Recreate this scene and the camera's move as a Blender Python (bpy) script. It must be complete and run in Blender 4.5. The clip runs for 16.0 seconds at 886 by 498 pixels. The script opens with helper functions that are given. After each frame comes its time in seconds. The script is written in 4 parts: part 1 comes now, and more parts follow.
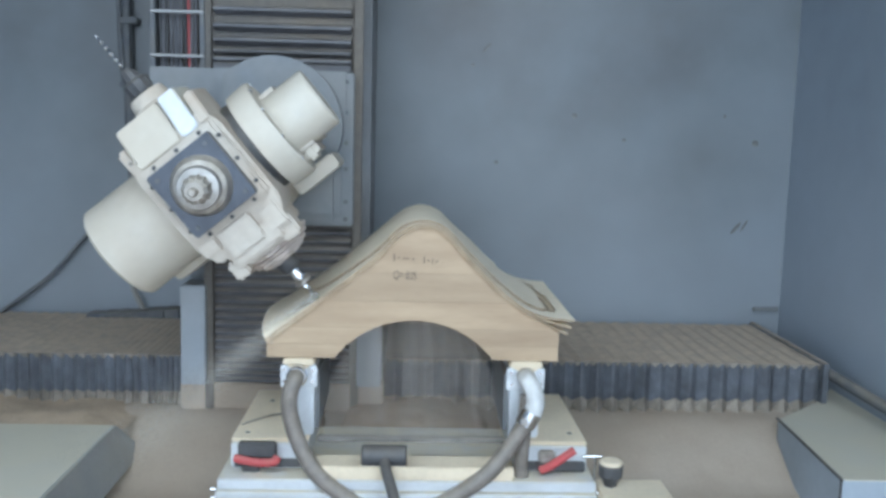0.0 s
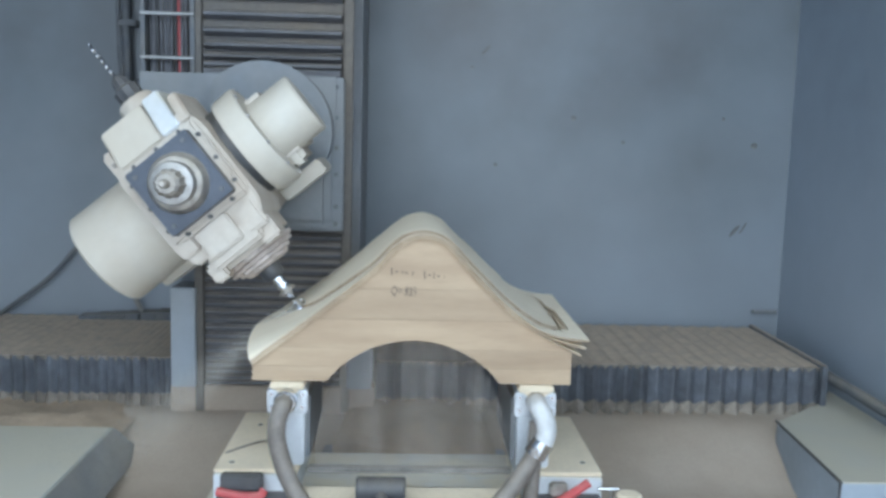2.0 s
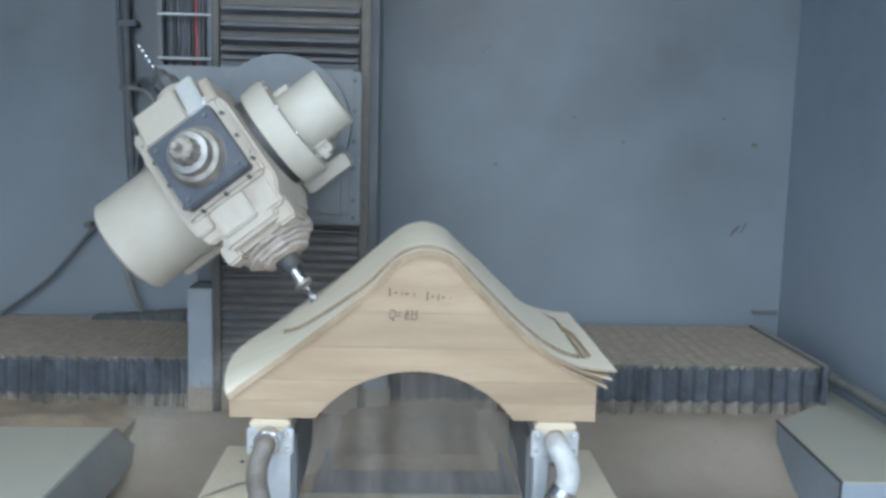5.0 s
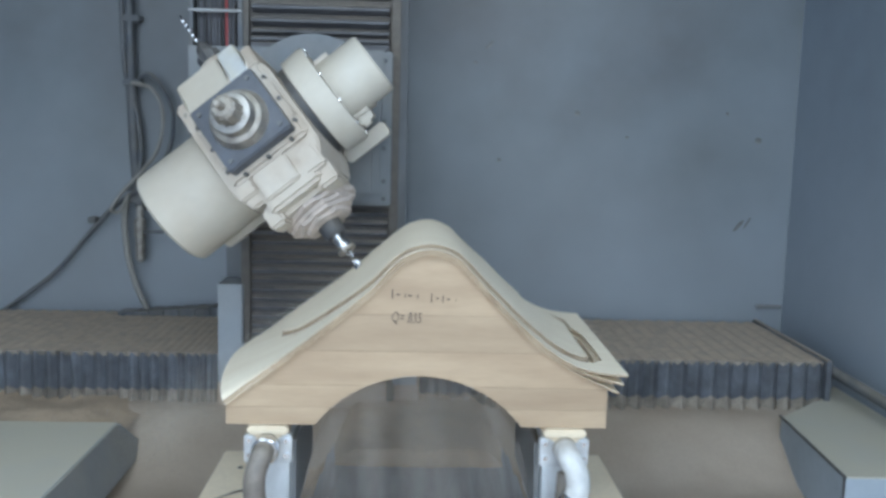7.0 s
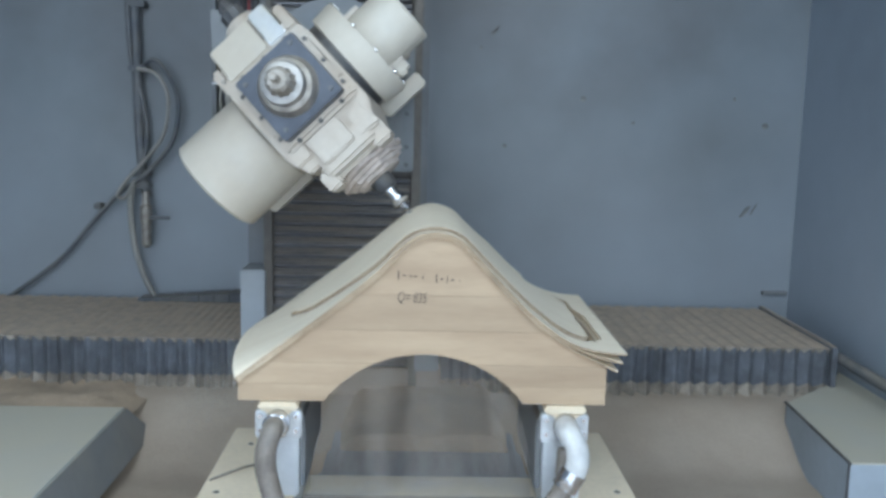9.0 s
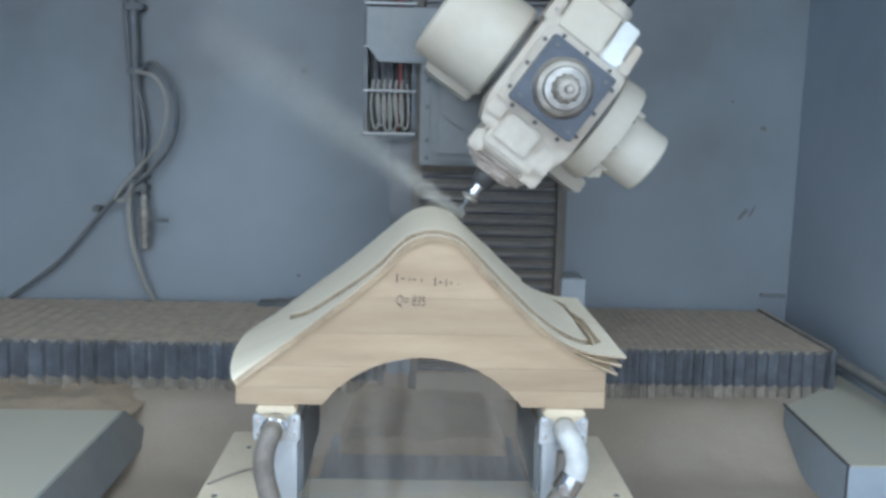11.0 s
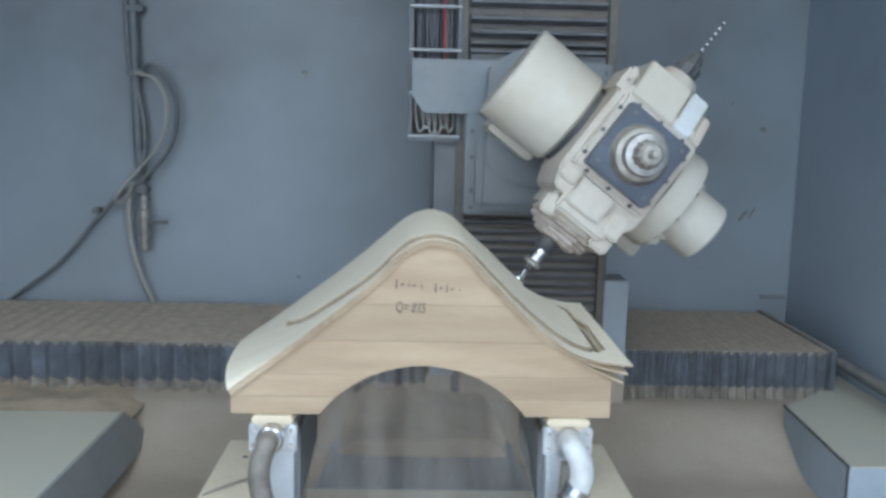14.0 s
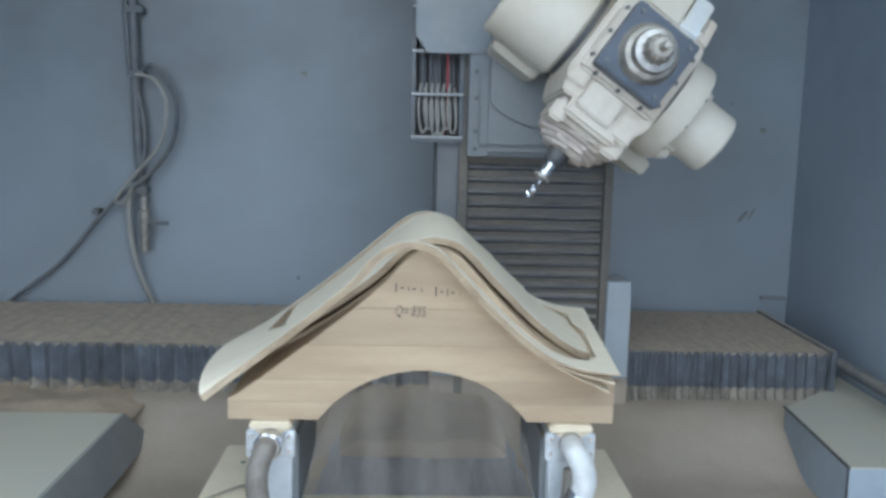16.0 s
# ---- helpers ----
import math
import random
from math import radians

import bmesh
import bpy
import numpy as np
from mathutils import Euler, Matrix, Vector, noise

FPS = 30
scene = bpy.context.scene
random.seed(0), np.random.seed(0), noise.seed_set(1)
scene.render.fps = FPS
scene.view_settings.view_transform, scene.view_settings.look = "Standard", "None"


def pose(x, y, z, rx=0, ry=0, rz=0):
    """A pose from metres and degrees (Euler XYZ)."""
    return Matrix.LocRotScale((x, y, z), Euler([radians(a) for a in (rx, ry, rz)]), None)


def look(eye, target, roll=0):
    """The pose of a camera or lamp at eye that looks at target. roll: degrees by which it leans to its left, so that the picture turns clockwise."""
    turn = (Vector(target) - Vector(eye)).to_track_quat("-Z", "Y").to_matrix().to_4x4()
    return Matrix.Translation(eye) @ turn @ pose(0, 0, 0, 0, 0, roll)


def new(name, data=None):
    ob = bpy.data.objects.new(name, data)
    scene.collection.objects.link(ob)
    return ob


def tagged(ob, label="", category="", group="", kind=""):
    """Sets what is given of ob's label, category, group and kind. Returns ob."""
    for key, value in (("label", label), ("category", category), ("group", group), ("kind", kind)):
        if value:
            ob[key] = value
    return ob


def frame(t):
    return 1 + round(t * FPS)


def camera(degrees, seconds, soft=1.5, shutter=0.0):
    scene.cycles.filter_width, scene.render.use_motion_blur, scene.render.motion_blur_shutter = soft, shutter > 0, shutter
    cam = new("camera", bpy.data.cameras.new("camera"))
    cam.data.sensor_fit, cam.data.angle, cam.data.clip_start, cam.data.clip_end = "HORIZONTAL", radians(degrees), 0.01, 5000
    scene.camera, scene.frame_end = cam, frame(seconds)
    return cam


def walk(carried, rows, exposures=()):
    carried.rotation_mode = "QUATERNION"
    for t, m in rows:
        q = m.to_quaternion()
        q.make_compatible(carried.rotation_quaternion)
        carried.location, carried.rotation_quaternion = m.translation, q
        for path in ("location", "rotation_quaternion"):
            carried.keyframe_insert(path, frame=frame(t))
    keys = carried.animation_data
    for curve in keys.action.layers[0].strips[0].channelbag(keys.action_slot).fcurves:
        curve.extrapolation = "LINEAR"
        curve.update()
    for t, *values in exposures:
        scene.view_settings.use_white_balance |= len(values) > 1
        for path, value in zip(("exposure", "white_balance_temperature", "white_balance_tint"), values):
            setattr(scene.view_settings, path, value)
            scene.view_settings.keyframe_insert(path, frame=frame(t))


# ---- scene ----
EYE = 1.70          # height of the camera; local heights below are counted from here
LENS = 52.48
cam = camera(LENS, 16.0, soft=3.2, shutter=0.35)

# seconds, tilt down, turn right, lean (degrees), table's way towards the camera (metres)
SWAY = (
    (0, 7.38, 2.36, 1.49, 0.0), (0.5, 7.35, 2.38, 1.52, -0.0442), (1, 7.35, 2.38, 1.53, -0.0925), (1.5, 7.34, 2.38, 1.53, -0.1364),
    (2, 7.23, 2.42, 1.53, -0.1773), (2.5, 7.14, 2.47, 1.51, -0.2164), (3, 7.11, 2.46, 1.50, -0.2583), (3.5, 7.12, 2.45, 1.50, -0.3020),
    (4, 7.16, 2.43, 1.49, -0.3480), (6.5, 7.39, 2.28, 1.43, -0.4834), (7, 7.54, 2.19, 1.43, -0.4885), (7.5, 7.83, 2.08, 1.43, -0.4840),
    (8, 8.05, 2.00, 1.42, -0.4774), (8.5, 8.28, 1.93, 1.42, -0.4650), (9, 8.44, 1.86, 1.42, -0.4384), (11.5, 8.21, 1.98, 1.40, -0.4469),
    (12, 8.17, 2.00, 1.40, -0.4669), (12.5, 8.16, 1.98, 1.40, -0.4782), (13, 8.21, 1.95, 1.39, -0.4841), (13.5, 8.20, 1.95, 1.38, -0.4865),
    (14, 8.18, 1.95, 1.36, -0.4875), (14.5, 8.15, 1.97, 1.34, -0.4935), (15, 8.13, 1.98, 1.34, -0.5110), (15.5, 8.12, 1.97, 1.34, -0.5117),
    (16, 8.12, 1.95, 1.34, -0.5112))


def aim(tilt, turn, lean):
    a, b = radians(tilt), radians(turn)
    way = Vector((math.sin(b) * math.cos(a), math.cos(b) * math.cos(a), -math.sin(a)))
    return look((0, 0, EYE), Vector((0, 0, EYE)) + way, lean)


walk(cam, [(t, aim(p, y, r)) for t, p, y, r, s in SWAY], [(0, 0.87), (3, 0.78), (7, 0.65), (12, 0.70), (16, 0.63)])

# ---- light ----
world = bpy.data.worlds.new("workshop_daylight")
scene.world = world
world.use_nodes = True
sky_bg = world.node_tree.nodes["Background"]
sky_bg.inputs[0].default_value = (0.65, 0.81, 1.0, 1)
sky_bg.inputs[1].default_value = 2.0


def area_lamp(name, place, target, sx, sy, watts, colour):
    data = bpy.data.lights.new(name, "AREA")
    data.shape, data.size, data.size_y, data.energy, data.color = "RECTANGLE", sx, sy, watts, colour
    ob = new(name, data)
    ob.matrix_world = look(place, target)
    return ob


area_lamp("machine_light", (-0.8, 0.75, EYE + 1.08), (-0.3, 2.1, EYE - 0.6), 1.0, 0.18, 6, (0.72, 0.88, 1.0))
area_lamp("machine_light", (0.75, 0.65, EYE + 1.08), (0.5, 2.3, EYE - 0.5), 1.0, 0.18, 6, (0.72, 0.88, 1.0))

# ---- materials ----


def material(name, base, rough=0.6, metal=0.0, vary=0.25, scale=6.0, grain=60.0, bump=0.15, dust=0.0, dust_colour=(0.50, 0.42, 0.31), each=0.0,
             stretch=(1, 1, 1), second=None, low_dust=0.2, dust_min=0.45, pale_mix=None):
    m = bpy.data.materials.new(name)
    m.use_nodes = True
    nt = m.node_tree
    N, L = nt.nodes, nt.links
    bsdf = N["Principled BSDF"]
    bsdf.inputs["Roughness"].default_value = rough
    bsdf.inputs["Metallic"].default_value = metal
    geo = N.new("ShaderNodeTexCoord")
    mp = N.new("ShaderNodeMapping")
    mp.inputs["Scale"].default_value = stretch
    L.new(geo.outputs["Object"], mp.inputs["Vector"])
    big, fine = N.new("ShaderNodeTexNoise"), N.new("ShaderNodeTexNoise")
    big.inputs["Scale"].default_value, big.inputs["Detail"].default_value = scale, 6
    fine.inputs["Scale"].default_value, fine.inputs["Detail"].default_value = grain, 4
    coords, plain = mp.outputs[0], geo.outputs["Object"]
    if each:
        # alike pieces show different parts of the pattern
        info = N.new("ShaderNodeObjectInfo")
        far = N.new("ShaderNodeMath")
        far.operation = "MULTIPLY"
        far.inputs[1].default_value = 9.0
        L.new(info.outputs["Random"], far.inputs[0])
        moved, moved2 = N.new("ShaderNodeVectorMath"), N.new("ShaderNodeVectorMath")
        for node, src in ((moved, coords), (moved2, plain)):
            L.new(src, node.inputs[0])
            L.new(far.outputs[0], node.inputs[1])
        coords, plain = moved.outputs[0], moved2.outputs[0]
    L.new(coords, big.inputs["Vector"])
    L.new(coords, fine.inputs["Vector"])
    low = [c * (1 - vary) for c in base] if second is None else second
    high = [min(1, c * (1 + vary * 0.6)) for c in base] if second is None else base
    ramp = N.new("ShaderNodeMixRGB")
    ramp.inputs[1].default_value, ramp.inputs[2].default_value = (*low, 1), (*high, 1)
    span = N.new("ShaderNodeMapRange")
    span.inputs[1].default_value, span.inputs[2].default_value = 0.3, 0.7
    L.new(big.outputs[0], span.inputs[0])
    L.new(span.outputs[0], ramp.inputs[0])
    col = ramp.outputs[0]
    fm = N.new("ShaderNodeMixRGB")
    fm.blend_type = "MULTIPLY"
    fm.inputs[0].default_value = vary
    L.new(col, fm.inputs[1])
    fr = N.new("ShaderNodeMapRange")
    fr.inputs[1].default_value, fr.inputs[2].default_value, fr.inputs[3].default_value, fr.inputs[4].default_value = 0.3, 0.7, 0.45, 1.0
    L.new(fine.outputs[0], fr.inputs[0])
    L.new(fr.outputs[0], fm.inputs[2])
    col = fm.outputs[0]
    if each:
        em = N.new("ShaderNodeMapRange")
        em.inputs[3].default_value, em.inputs[4].default_value = 1 - each, 1 + each
        L.new(info.outputs["Random"], em.inputs[0])
        hv = N.new("ShaderNodeHueSaturation")
        L.new(em.outputs[0], hv.inputs["Value"])
        L.new(col, hv.inputs["Color"])
        col = hv.outputs[0]
    if dust:
        g = N.new("ShaderNodeNewGeometry")
        sp = N.new("ShaderNodeSeparateXYZ")
        L.new(g.outputs["Normal"], sp.inputs[0])
        up = N.new("ShaderNodeMapRange")
        up.inputs[1].default_value, up.inputs[2].default_value, up.inputs[3].default_value, up.inputs[4].default_value = 0.12 if low_dust < 0.05 else -0.3, 0.8, low_dust, 1.0
        L.new(sp.outputs[2], up.inputs[0])
        patch = N.new("ShaderNodeTexNoise")
        patch.inputs["Scale"].default_value, patch.inputs["Detail"].default_value = scale * 1.7, 7
        L.new(plain, patch.inputs["Vector"])
        pr = N.new("ShaderNodeMapRange")
        pr.inputs[1].default_value, pr.inputs[2].default_value, pr.inputs[3].default_value, pr.inputs[4].default_value = 0.3, 0.6, dust_min, 1.0
        L.new(patch.outputs[0], pr.inputs[0])
        mul = N.new("ShaderNodeMath")
        mul.operation = "MULTIPLY"
        L.new(up.outputs[0], mul.inputs[0])
        L.new(pr.outputs[0], mul.inputs[1])
        mul2 = N.new("ShaderNodeMath")
        mul2.operation, mul2.use_clamp = "MULTIPLY", True
        mul2.inputs[1].default_value = dust
        L.new(mul.outputs[0], mul2.inputs[0])
        dm = N.new("ShaderNodeMixRGB")
        dm.inputs[2].default_value = (*dust_colour, 1)
        L.new(mul2.outputs[0], dm.inputs[0])
        L.new(col, dm.inputs[1])
        col = dm.outputs[0]
        if metal:
            mm = N.new("ShaderNodeMath")
            mm.operation = "MULTIPLY_ADD"
            mm.inputs[1].default_value, mm.inputs[2].default_value = -metal, metal
            L.new(mul2.outputs[0], mm.inputs[0])
            L.new(mm.outputs[0], bsdf.inputs["Metallic"])
        rm = N.new("ShaderNodeMapRange")
        rm.inputs[3].default_value, rm.inputs[4].default_value = rough, 0.95
        L.new(mul2.outputs[0], rm.inputs[0])
        L.new(rm.outputs[0], bsdf.inputs["Roughness"])
    if pale_mix:
        # stronger light low on a wall, painted as a paler colour in clouds
        tall, cloud, brighten, blend = N.new("ShaderNodeSeparateXYZ"), N.new("ShaderNodeTexNoise"), N.new("ShaderNodeMapRange"), N.new("ShaderNodeMixRGB")
        add = N.new("ShaderNodeMath")
        add.operation = "MULTIPLY_ADD"
        add.inputs[1].default_value = -0.9
        cloud.inputs["Scale"].default_value, cloud.inputs["Detail"].default_value = 1.6, 5
        L.new(plain, cloud.inputs["Vector"])
        L.new(plain, tall.inputs[0])
        L.new(cloud.outputs[0], add.inputs[0])
        L.new(tall.outputs[2], add.inputs[2])
        brighten.inputs[1].default_value, brighten.inputs[2].default_value, brighten.inputs[3].default_value, brighten.inputs[4].default_value = -0.15, -1.1, 0.0, 0.6
        L.new(add.outputs[0], brighten.inputs[0])
        L.new(brighten.outputs[0], blend.inputs[0])
        L.new(col, blend.inputs[1])
        blend.inputs[2].default_value = (*pale_mix, 1)
        col = blend.outputs[0]
    L.new(col, bsdf.inputs["Base Color"])
    if bump:
        b = N.new("ShaderNodeBump")
        b.inputs["Strength"].default_value, b.inputs["Distance"].default_value = bump, 0.004
        L.new(fine.outputs[0], b.inputs["Height"])
        L.new(b.outputs[0], bsdf.inputs["Normal"])
    return m


# both walls have the brighter lower light painted into their colour
M_WALL = material("painted_sheet_wall", (0.215, 0.245, 0.275), 0.40, vary=0.16, scale=1.3, grain=7, bump=0.04, second=(0.138, 0.137, 0.138), pale_mix=(0.37, 0.40, 0.43))
M_WALL_SIDE = material("painted_side_wall", (0.26, 0.31, 0.37), 0.42, vary=0.15, scale=1.5, grain=9, bump=0.05, pale_mix=(0.40, 0.44, 0.49))
M_CHIPS = material("wood_chips", (0.62, 0.46, 0.32), 0.95, vary=0.35, scale=7, grain=160, bump=1.0, second=(0.42, 0.32, 0.23))
M_BED = material("dusty_machine_bed", (0.53, 0.445, 0.36), 0.95, vary=0.13, scale=2.2, grain=120, bump=0.25, second=(0.41, 0.315, 0.235))
M_BOX = material("dusty_box", (0.40, 0.46, 0.52), 0.7, vary=0.12, scale=3, grain=40, bump=0.1, dust=1.0, dust_colour=(0.55, 0.50, 0.39), low_dust=0.04, dust_min=0.85)
M_BELLOWS = material("rubber_bellows", (0.125, 0.14, 0.165), 0.5, vary=0.4, scale=14, grain=60, bump=0.2, dust=1.0, dust_colour=(0.56, 0.44, 0.33), each=0.2, low_dust=0.04, dust_min=0.7)
M_PLEATDUST = material("dust_caked_pleat_edge", (0.36, 0.31, 0.255), 0.9, vary=0.35, scale=20, grain=120, bump=0.4, each=0.25)
M_SLAT = material("dusty_slat_bellows", (0.11, 0.12, 0.145), 0.6, vary=0.3, scale=8, grain=70, bump=0.2, dust=0.75, dust_colour=(0.34, 0.29, 0.24), each=0.3, low_dust=0.1)
M_COLUMN = material("column_backing", (0.14, 0.135, 0.13), 0.8, vary=0.35, scale=4, grain=60, second=(0.20, 0.165, 0.13))
M_COLUMNSIDE = material("column_side_paint", (0.12, 0.14, 0.17), 0.5, vary=0.25, scale=4, grain=40, bump=0.08, dust=0.5)
M_GREYPLATE = material("grey_cast_plate", (0.175, 0.20, 0.23), 0.45, vary=0.18, scale=4, grain=40, bump=0.08, dust=0.45)
M_PANEL = material("grey_white_panel", (0.36, 0.40, 0.44), 0.5, vary=0.12, scale=4, grain=40, bump=0.05, dust=0.4)
M_CREAM = material("cream_enamel", (0.62, 0.59, 0.52), 0.34, vary=0.10, scale=6, grain=50, bump=0.03, dust=0.6, dust_colour=(0.54, 0.46, 0.36), low_dust=0.25, second=(0.56, 0.49, 0.395))
M_CASTING = material("dusty_cream_casting", (0.62, 0.585, 0.52), 0.48, vary=0.2, scale=9, grain=70, bump=0.14, dust=0.85, dust_colour=(0.48, 0.38, 0.29), low_dust=0.15, second=(0.54, 0.465, 0.385))
M_ALUDUST = material("dusty_aluminium", (0.72, 0.75, 0.78), 0.42, metal=0.55, vary=0.14, scale=8, grain=80, bump=0.08, dust=0.9, dust_colour=(0.72, 0.64, 0.48), low_dust=0.04)
M_PODPLATE = material("zinc_plate", (0.66, 0.69, 0.72), 0.32, metal=0.9, vary=0.2, scale=25, grain=90, bump=0.1, dust=0.4, dust_colour=(0.66, 0.60, 0.46), low_dust=0.02)
M_DARKPLATE = material("dark_anodised_plate", (0.075, 0.088, 0.115), 0.40, vary=0.25, scale=18, grain=120, bump=0.08, dust=0.3, low_dust=0.02)
M_NOSE = material("worn_spindle_nose", (0.40, 0.385, 0.37), 0.38, metal=0.9, vary=0.3, scale=40, grain=150, bump=0.08, dust=0.3, low_dust=0.1)
M_ALUGREY = material("brushed_aluminium_cover", (0.40, 0.415, 0.43), 0.40, metal=0.7, vary=0.15, scale=12, grain=90, bump=0.06, dust=0.4, low_dust=0.1)
M_STEEL = material("tool_steel", (0.62, 0.62, 0.63), 0.25, metal=1.0, vary=0.2, scale=30, grain=150, bump=0.05)
M_STEELDUST = material("dusty_spindle_steel", (0.42, 0.39, 0.36), 0.42, metal=0.8, vary=0.35, scale=40, grain=180, bump=0.15, dust=0.5)
M_BLACK = material("black_rubber", (0.05, 0.055, 0.066), 0.45, vary=0.3, scale=14, grain=90, bump=0.15, dust=0.22, low_dust=0.15)
M_SKIRT = material("frayed_seal_skirt", (0.60, 0.51, 0.45), 0.9, vary=0.3, scale=25, grain=120, bump=0.5)
M_WOOD = material("laminated_beech", (0.505, 0.372, 0.245), 0.6, vary=0.12, scale=3.2, grain=40, bump=0.08, each=0.07, stretch=(1.0, 3, 7), second=(0.375, 0.262, 0.168))
M_PLY = material("birch_veneer", (0.87, 0.765, 0.60), 0.62, vary=0.12, scale=5, grain=85, bump=0.2, stretch=(1, 6, 1), second=(0.80, 0.68, 0.515), each=0.05)
# brown ply edge, darkened further so its colour carries the kerf's shade
M_PLYEDGE = material("shaded_cut_plywood_edge", (0.56, 0.42, 0.28), 0.8, vary=0.35, scale=30, grain=140, bump=0.3, second=(0.36, 0.25, 0.16))
M_SAWN = material("dusted_board", (0.82, 0.69, 0.51), 0.9, vary=0.14, scale=6, grain=90, bump=0.3)
M_HOSE = material("grey_ribbed_hose", (0.20, 0.175, 0.16), 0.35, vary=0.35, scale=25, grain=140, bump=0.3, dust=0.35)
M_WHITEPIPE = material("white_taped_elbow", (0.66, 0.67, 0.67), 0.35, vary=0.2, scale=28, grain=70, bump=0.4, dust=0.3)
M_RED = material("red_lever_plastic", (0.55, 0.06, 0.07), 0.45, vary=0.2, scale=20, grain=80, dust=0.2)
M_INK = material("pencil_marks", (0.10, 0.08, 0.07), 0.8, vary=0.3, scale=60)
M_CABLE = material("cable_jacket", (0.05, 0.075, 0.11), 0.45, vary=0.3, scale=10, dust=0.45, low_dust=0.3)
M_CABLEGREY = material("grey_air_hose", (0.30, 0.29, 0.27), 0.5, vary=0.2, scale=10, dust=0.3)
M_WIRE = material("thin_cables", (0.10, 0.10, 0.11), 0.6, vary=0.3, scale=20, each=0.4)
M_REDWIRE = material("red_cable", (0.40, 0.07, 0.07), 0.5, vary=0.2)
M_COVER = material("way_cover_steel", (0.33, 0.36, 0.40), 0.45, vary=0.45, scale=5, grain=30, bump=0.1, stretch=(9, 0.7, 1))
M_CLEAR = material("scratched_acrylic_rail", (0.22, 0.21, 0.20), 0.18, vary=0.3, scale=12, bump=0.05, dust=0.4)
M_PANE = material("scratched_acrylic_sheet", (0.60, 0.53, 0.46), 0.30, vary=0.25, scale=3, grain=30, bump=0.03, stretch=(9, 1, 0.7))
nt = M_PANE.node_tree
see, sheen = nt.nodes.new("ShaderNodeBsdfTransparent"), nt.nodes.new("ShaderNodeMixShader")
pale_mix = nt.nodes.new("ShaderNodeMapRange")
pale_mix.inputs[1].default_value, pale_mix.inputs[2].default_value, pale_mix.inputs[3].default_value, pale_mix.inputs[4].default_value = 0.3, 0.7, 0.06, 0.12
nt.links.new(nt.nodes["Noise Texture"].outputs[0], pale_mix.inputs[0])
nt.links.new(pale_mix.outputs[0], sheen.inputs[0])
nt.links.new(see.outputs[0], sheen.inputs[1])
nt.links.new(nt.nodes["Principled BSDF"].outputs[0], sheen.inputs[2])
nt.links.new(sheen.outputs[0], nt.nodes["Material Output"].inputs["Surface"])
M_STAIN = material("wall_scuff", (0.22, 0.215, 0.21), 0.8, vary=0.4, scale=30)

# ---- mesh tools ----


def shade(me, angle=35):
    for p in me.polygons:
        p.use_smooth = True
    bm = bmesh.new()
    bm.from_mesh(me)
    for e in bm.edges:
        if len(e.link_faces) == 2 and e.calc_face_angle(0) > radians(angle):
            e.smooth = False
    bm.to_mesh(me)
    bm.free()


def part(name, bm, mat, parent=None, label="", smooth=True):
    """One mesh object from bm, under parent if there is one."""
    bmesh.ops.recalc_face_normals(bm, faces=bm.faces)
    me = bpy.data.meshes.new(name)
    bm.to_mesh(me)
    bm.free()
    me.materials.append(mat)
    if smooth:
        shade(me)
    ob = new(name, me)
    if parent:
        ob.parent = parent
    if label:
        ob["label"] = label
    return ob


def thing(name, label, category, group="", kind="", lift=True):
    ob = new(name)
    if lift:
        ob.location = (0, 0, EYE)
    return tagged(ob, label, category, group, kind)


def box(bm, x0, x1, y0, y1, z0, z1, bevel=0.0, m=None, seg=2):
    r = bmesh.ops.create_cube(bm, size=1, matrix=Matrix.Translation(((x0 + x1) / 2, (y0 + y1) / 2, (z0 + z1) / 2)) @ Matrix.Diagonal((x1 - x0, y1 - y0, z1 - z0, 1)))
    vs = r["verts"]
    if bevel:
        es = list({e for v in vs for e in v.link_edges})
        vs = list({v for f in bmesh.ops.bevel(bm, geom=es, offset=bevel, segments=seg, affect="EDGES")["faces"] for v in f.verts} | {v for v in vs if v.is_valid})
    if m is not None:
        bmesh.ops.transform(bm, matrix=m, verts=vs)
    return bm


AXIS = {"x": Matrix.Rotation(radians(90), 4, "Y"), "y": Matrix.Rotation(radians(-90), 4, "X"), "z": Matrix.Identity(4)}


def lathe(bm, axis, centre, prof, seg=32, m=None, wobble=None):
    """A turned body about an axis; prof: (distance along the axis, radius)."""
    tr = Matrix.Translation(centre) @ AXIS[axis]
    if m is not None:
        tr = m @ tr
    rings = []
    for k, (d, r) in enumerate(prof):
        ring = []
        for i in range(seg):
            a = 2 * math.pi * i / seg
            q = r * (1 + (wobble(k, i) if wobble else 0))
            ring.append(bm.verts.new(tr @ Vector((q * math.cos(a), q * math.sin(a), d))))
        rings.append(ring)
    for a, b in zip(rings, rings[1:]):
        for i in range(seg):
            j = (i + 1) % seg
            bm.faces.new((a[i], a[j], b[j], b[i]))
    bm.faces.new(rings[0][::-1])
    bm.faces.new(rings[-1])
    return bm


def cyl(bm, axis, centre, r, d0, d1, seg=24, edge=0.0):
    prof = [(d0, r), (d1, r)] if not edge else [(d0, r - edge), (d0 + edge, r), (d1 - edge, r), (d1, r - edge)]
    return lathe(bm, axis, centre, prof, seg)


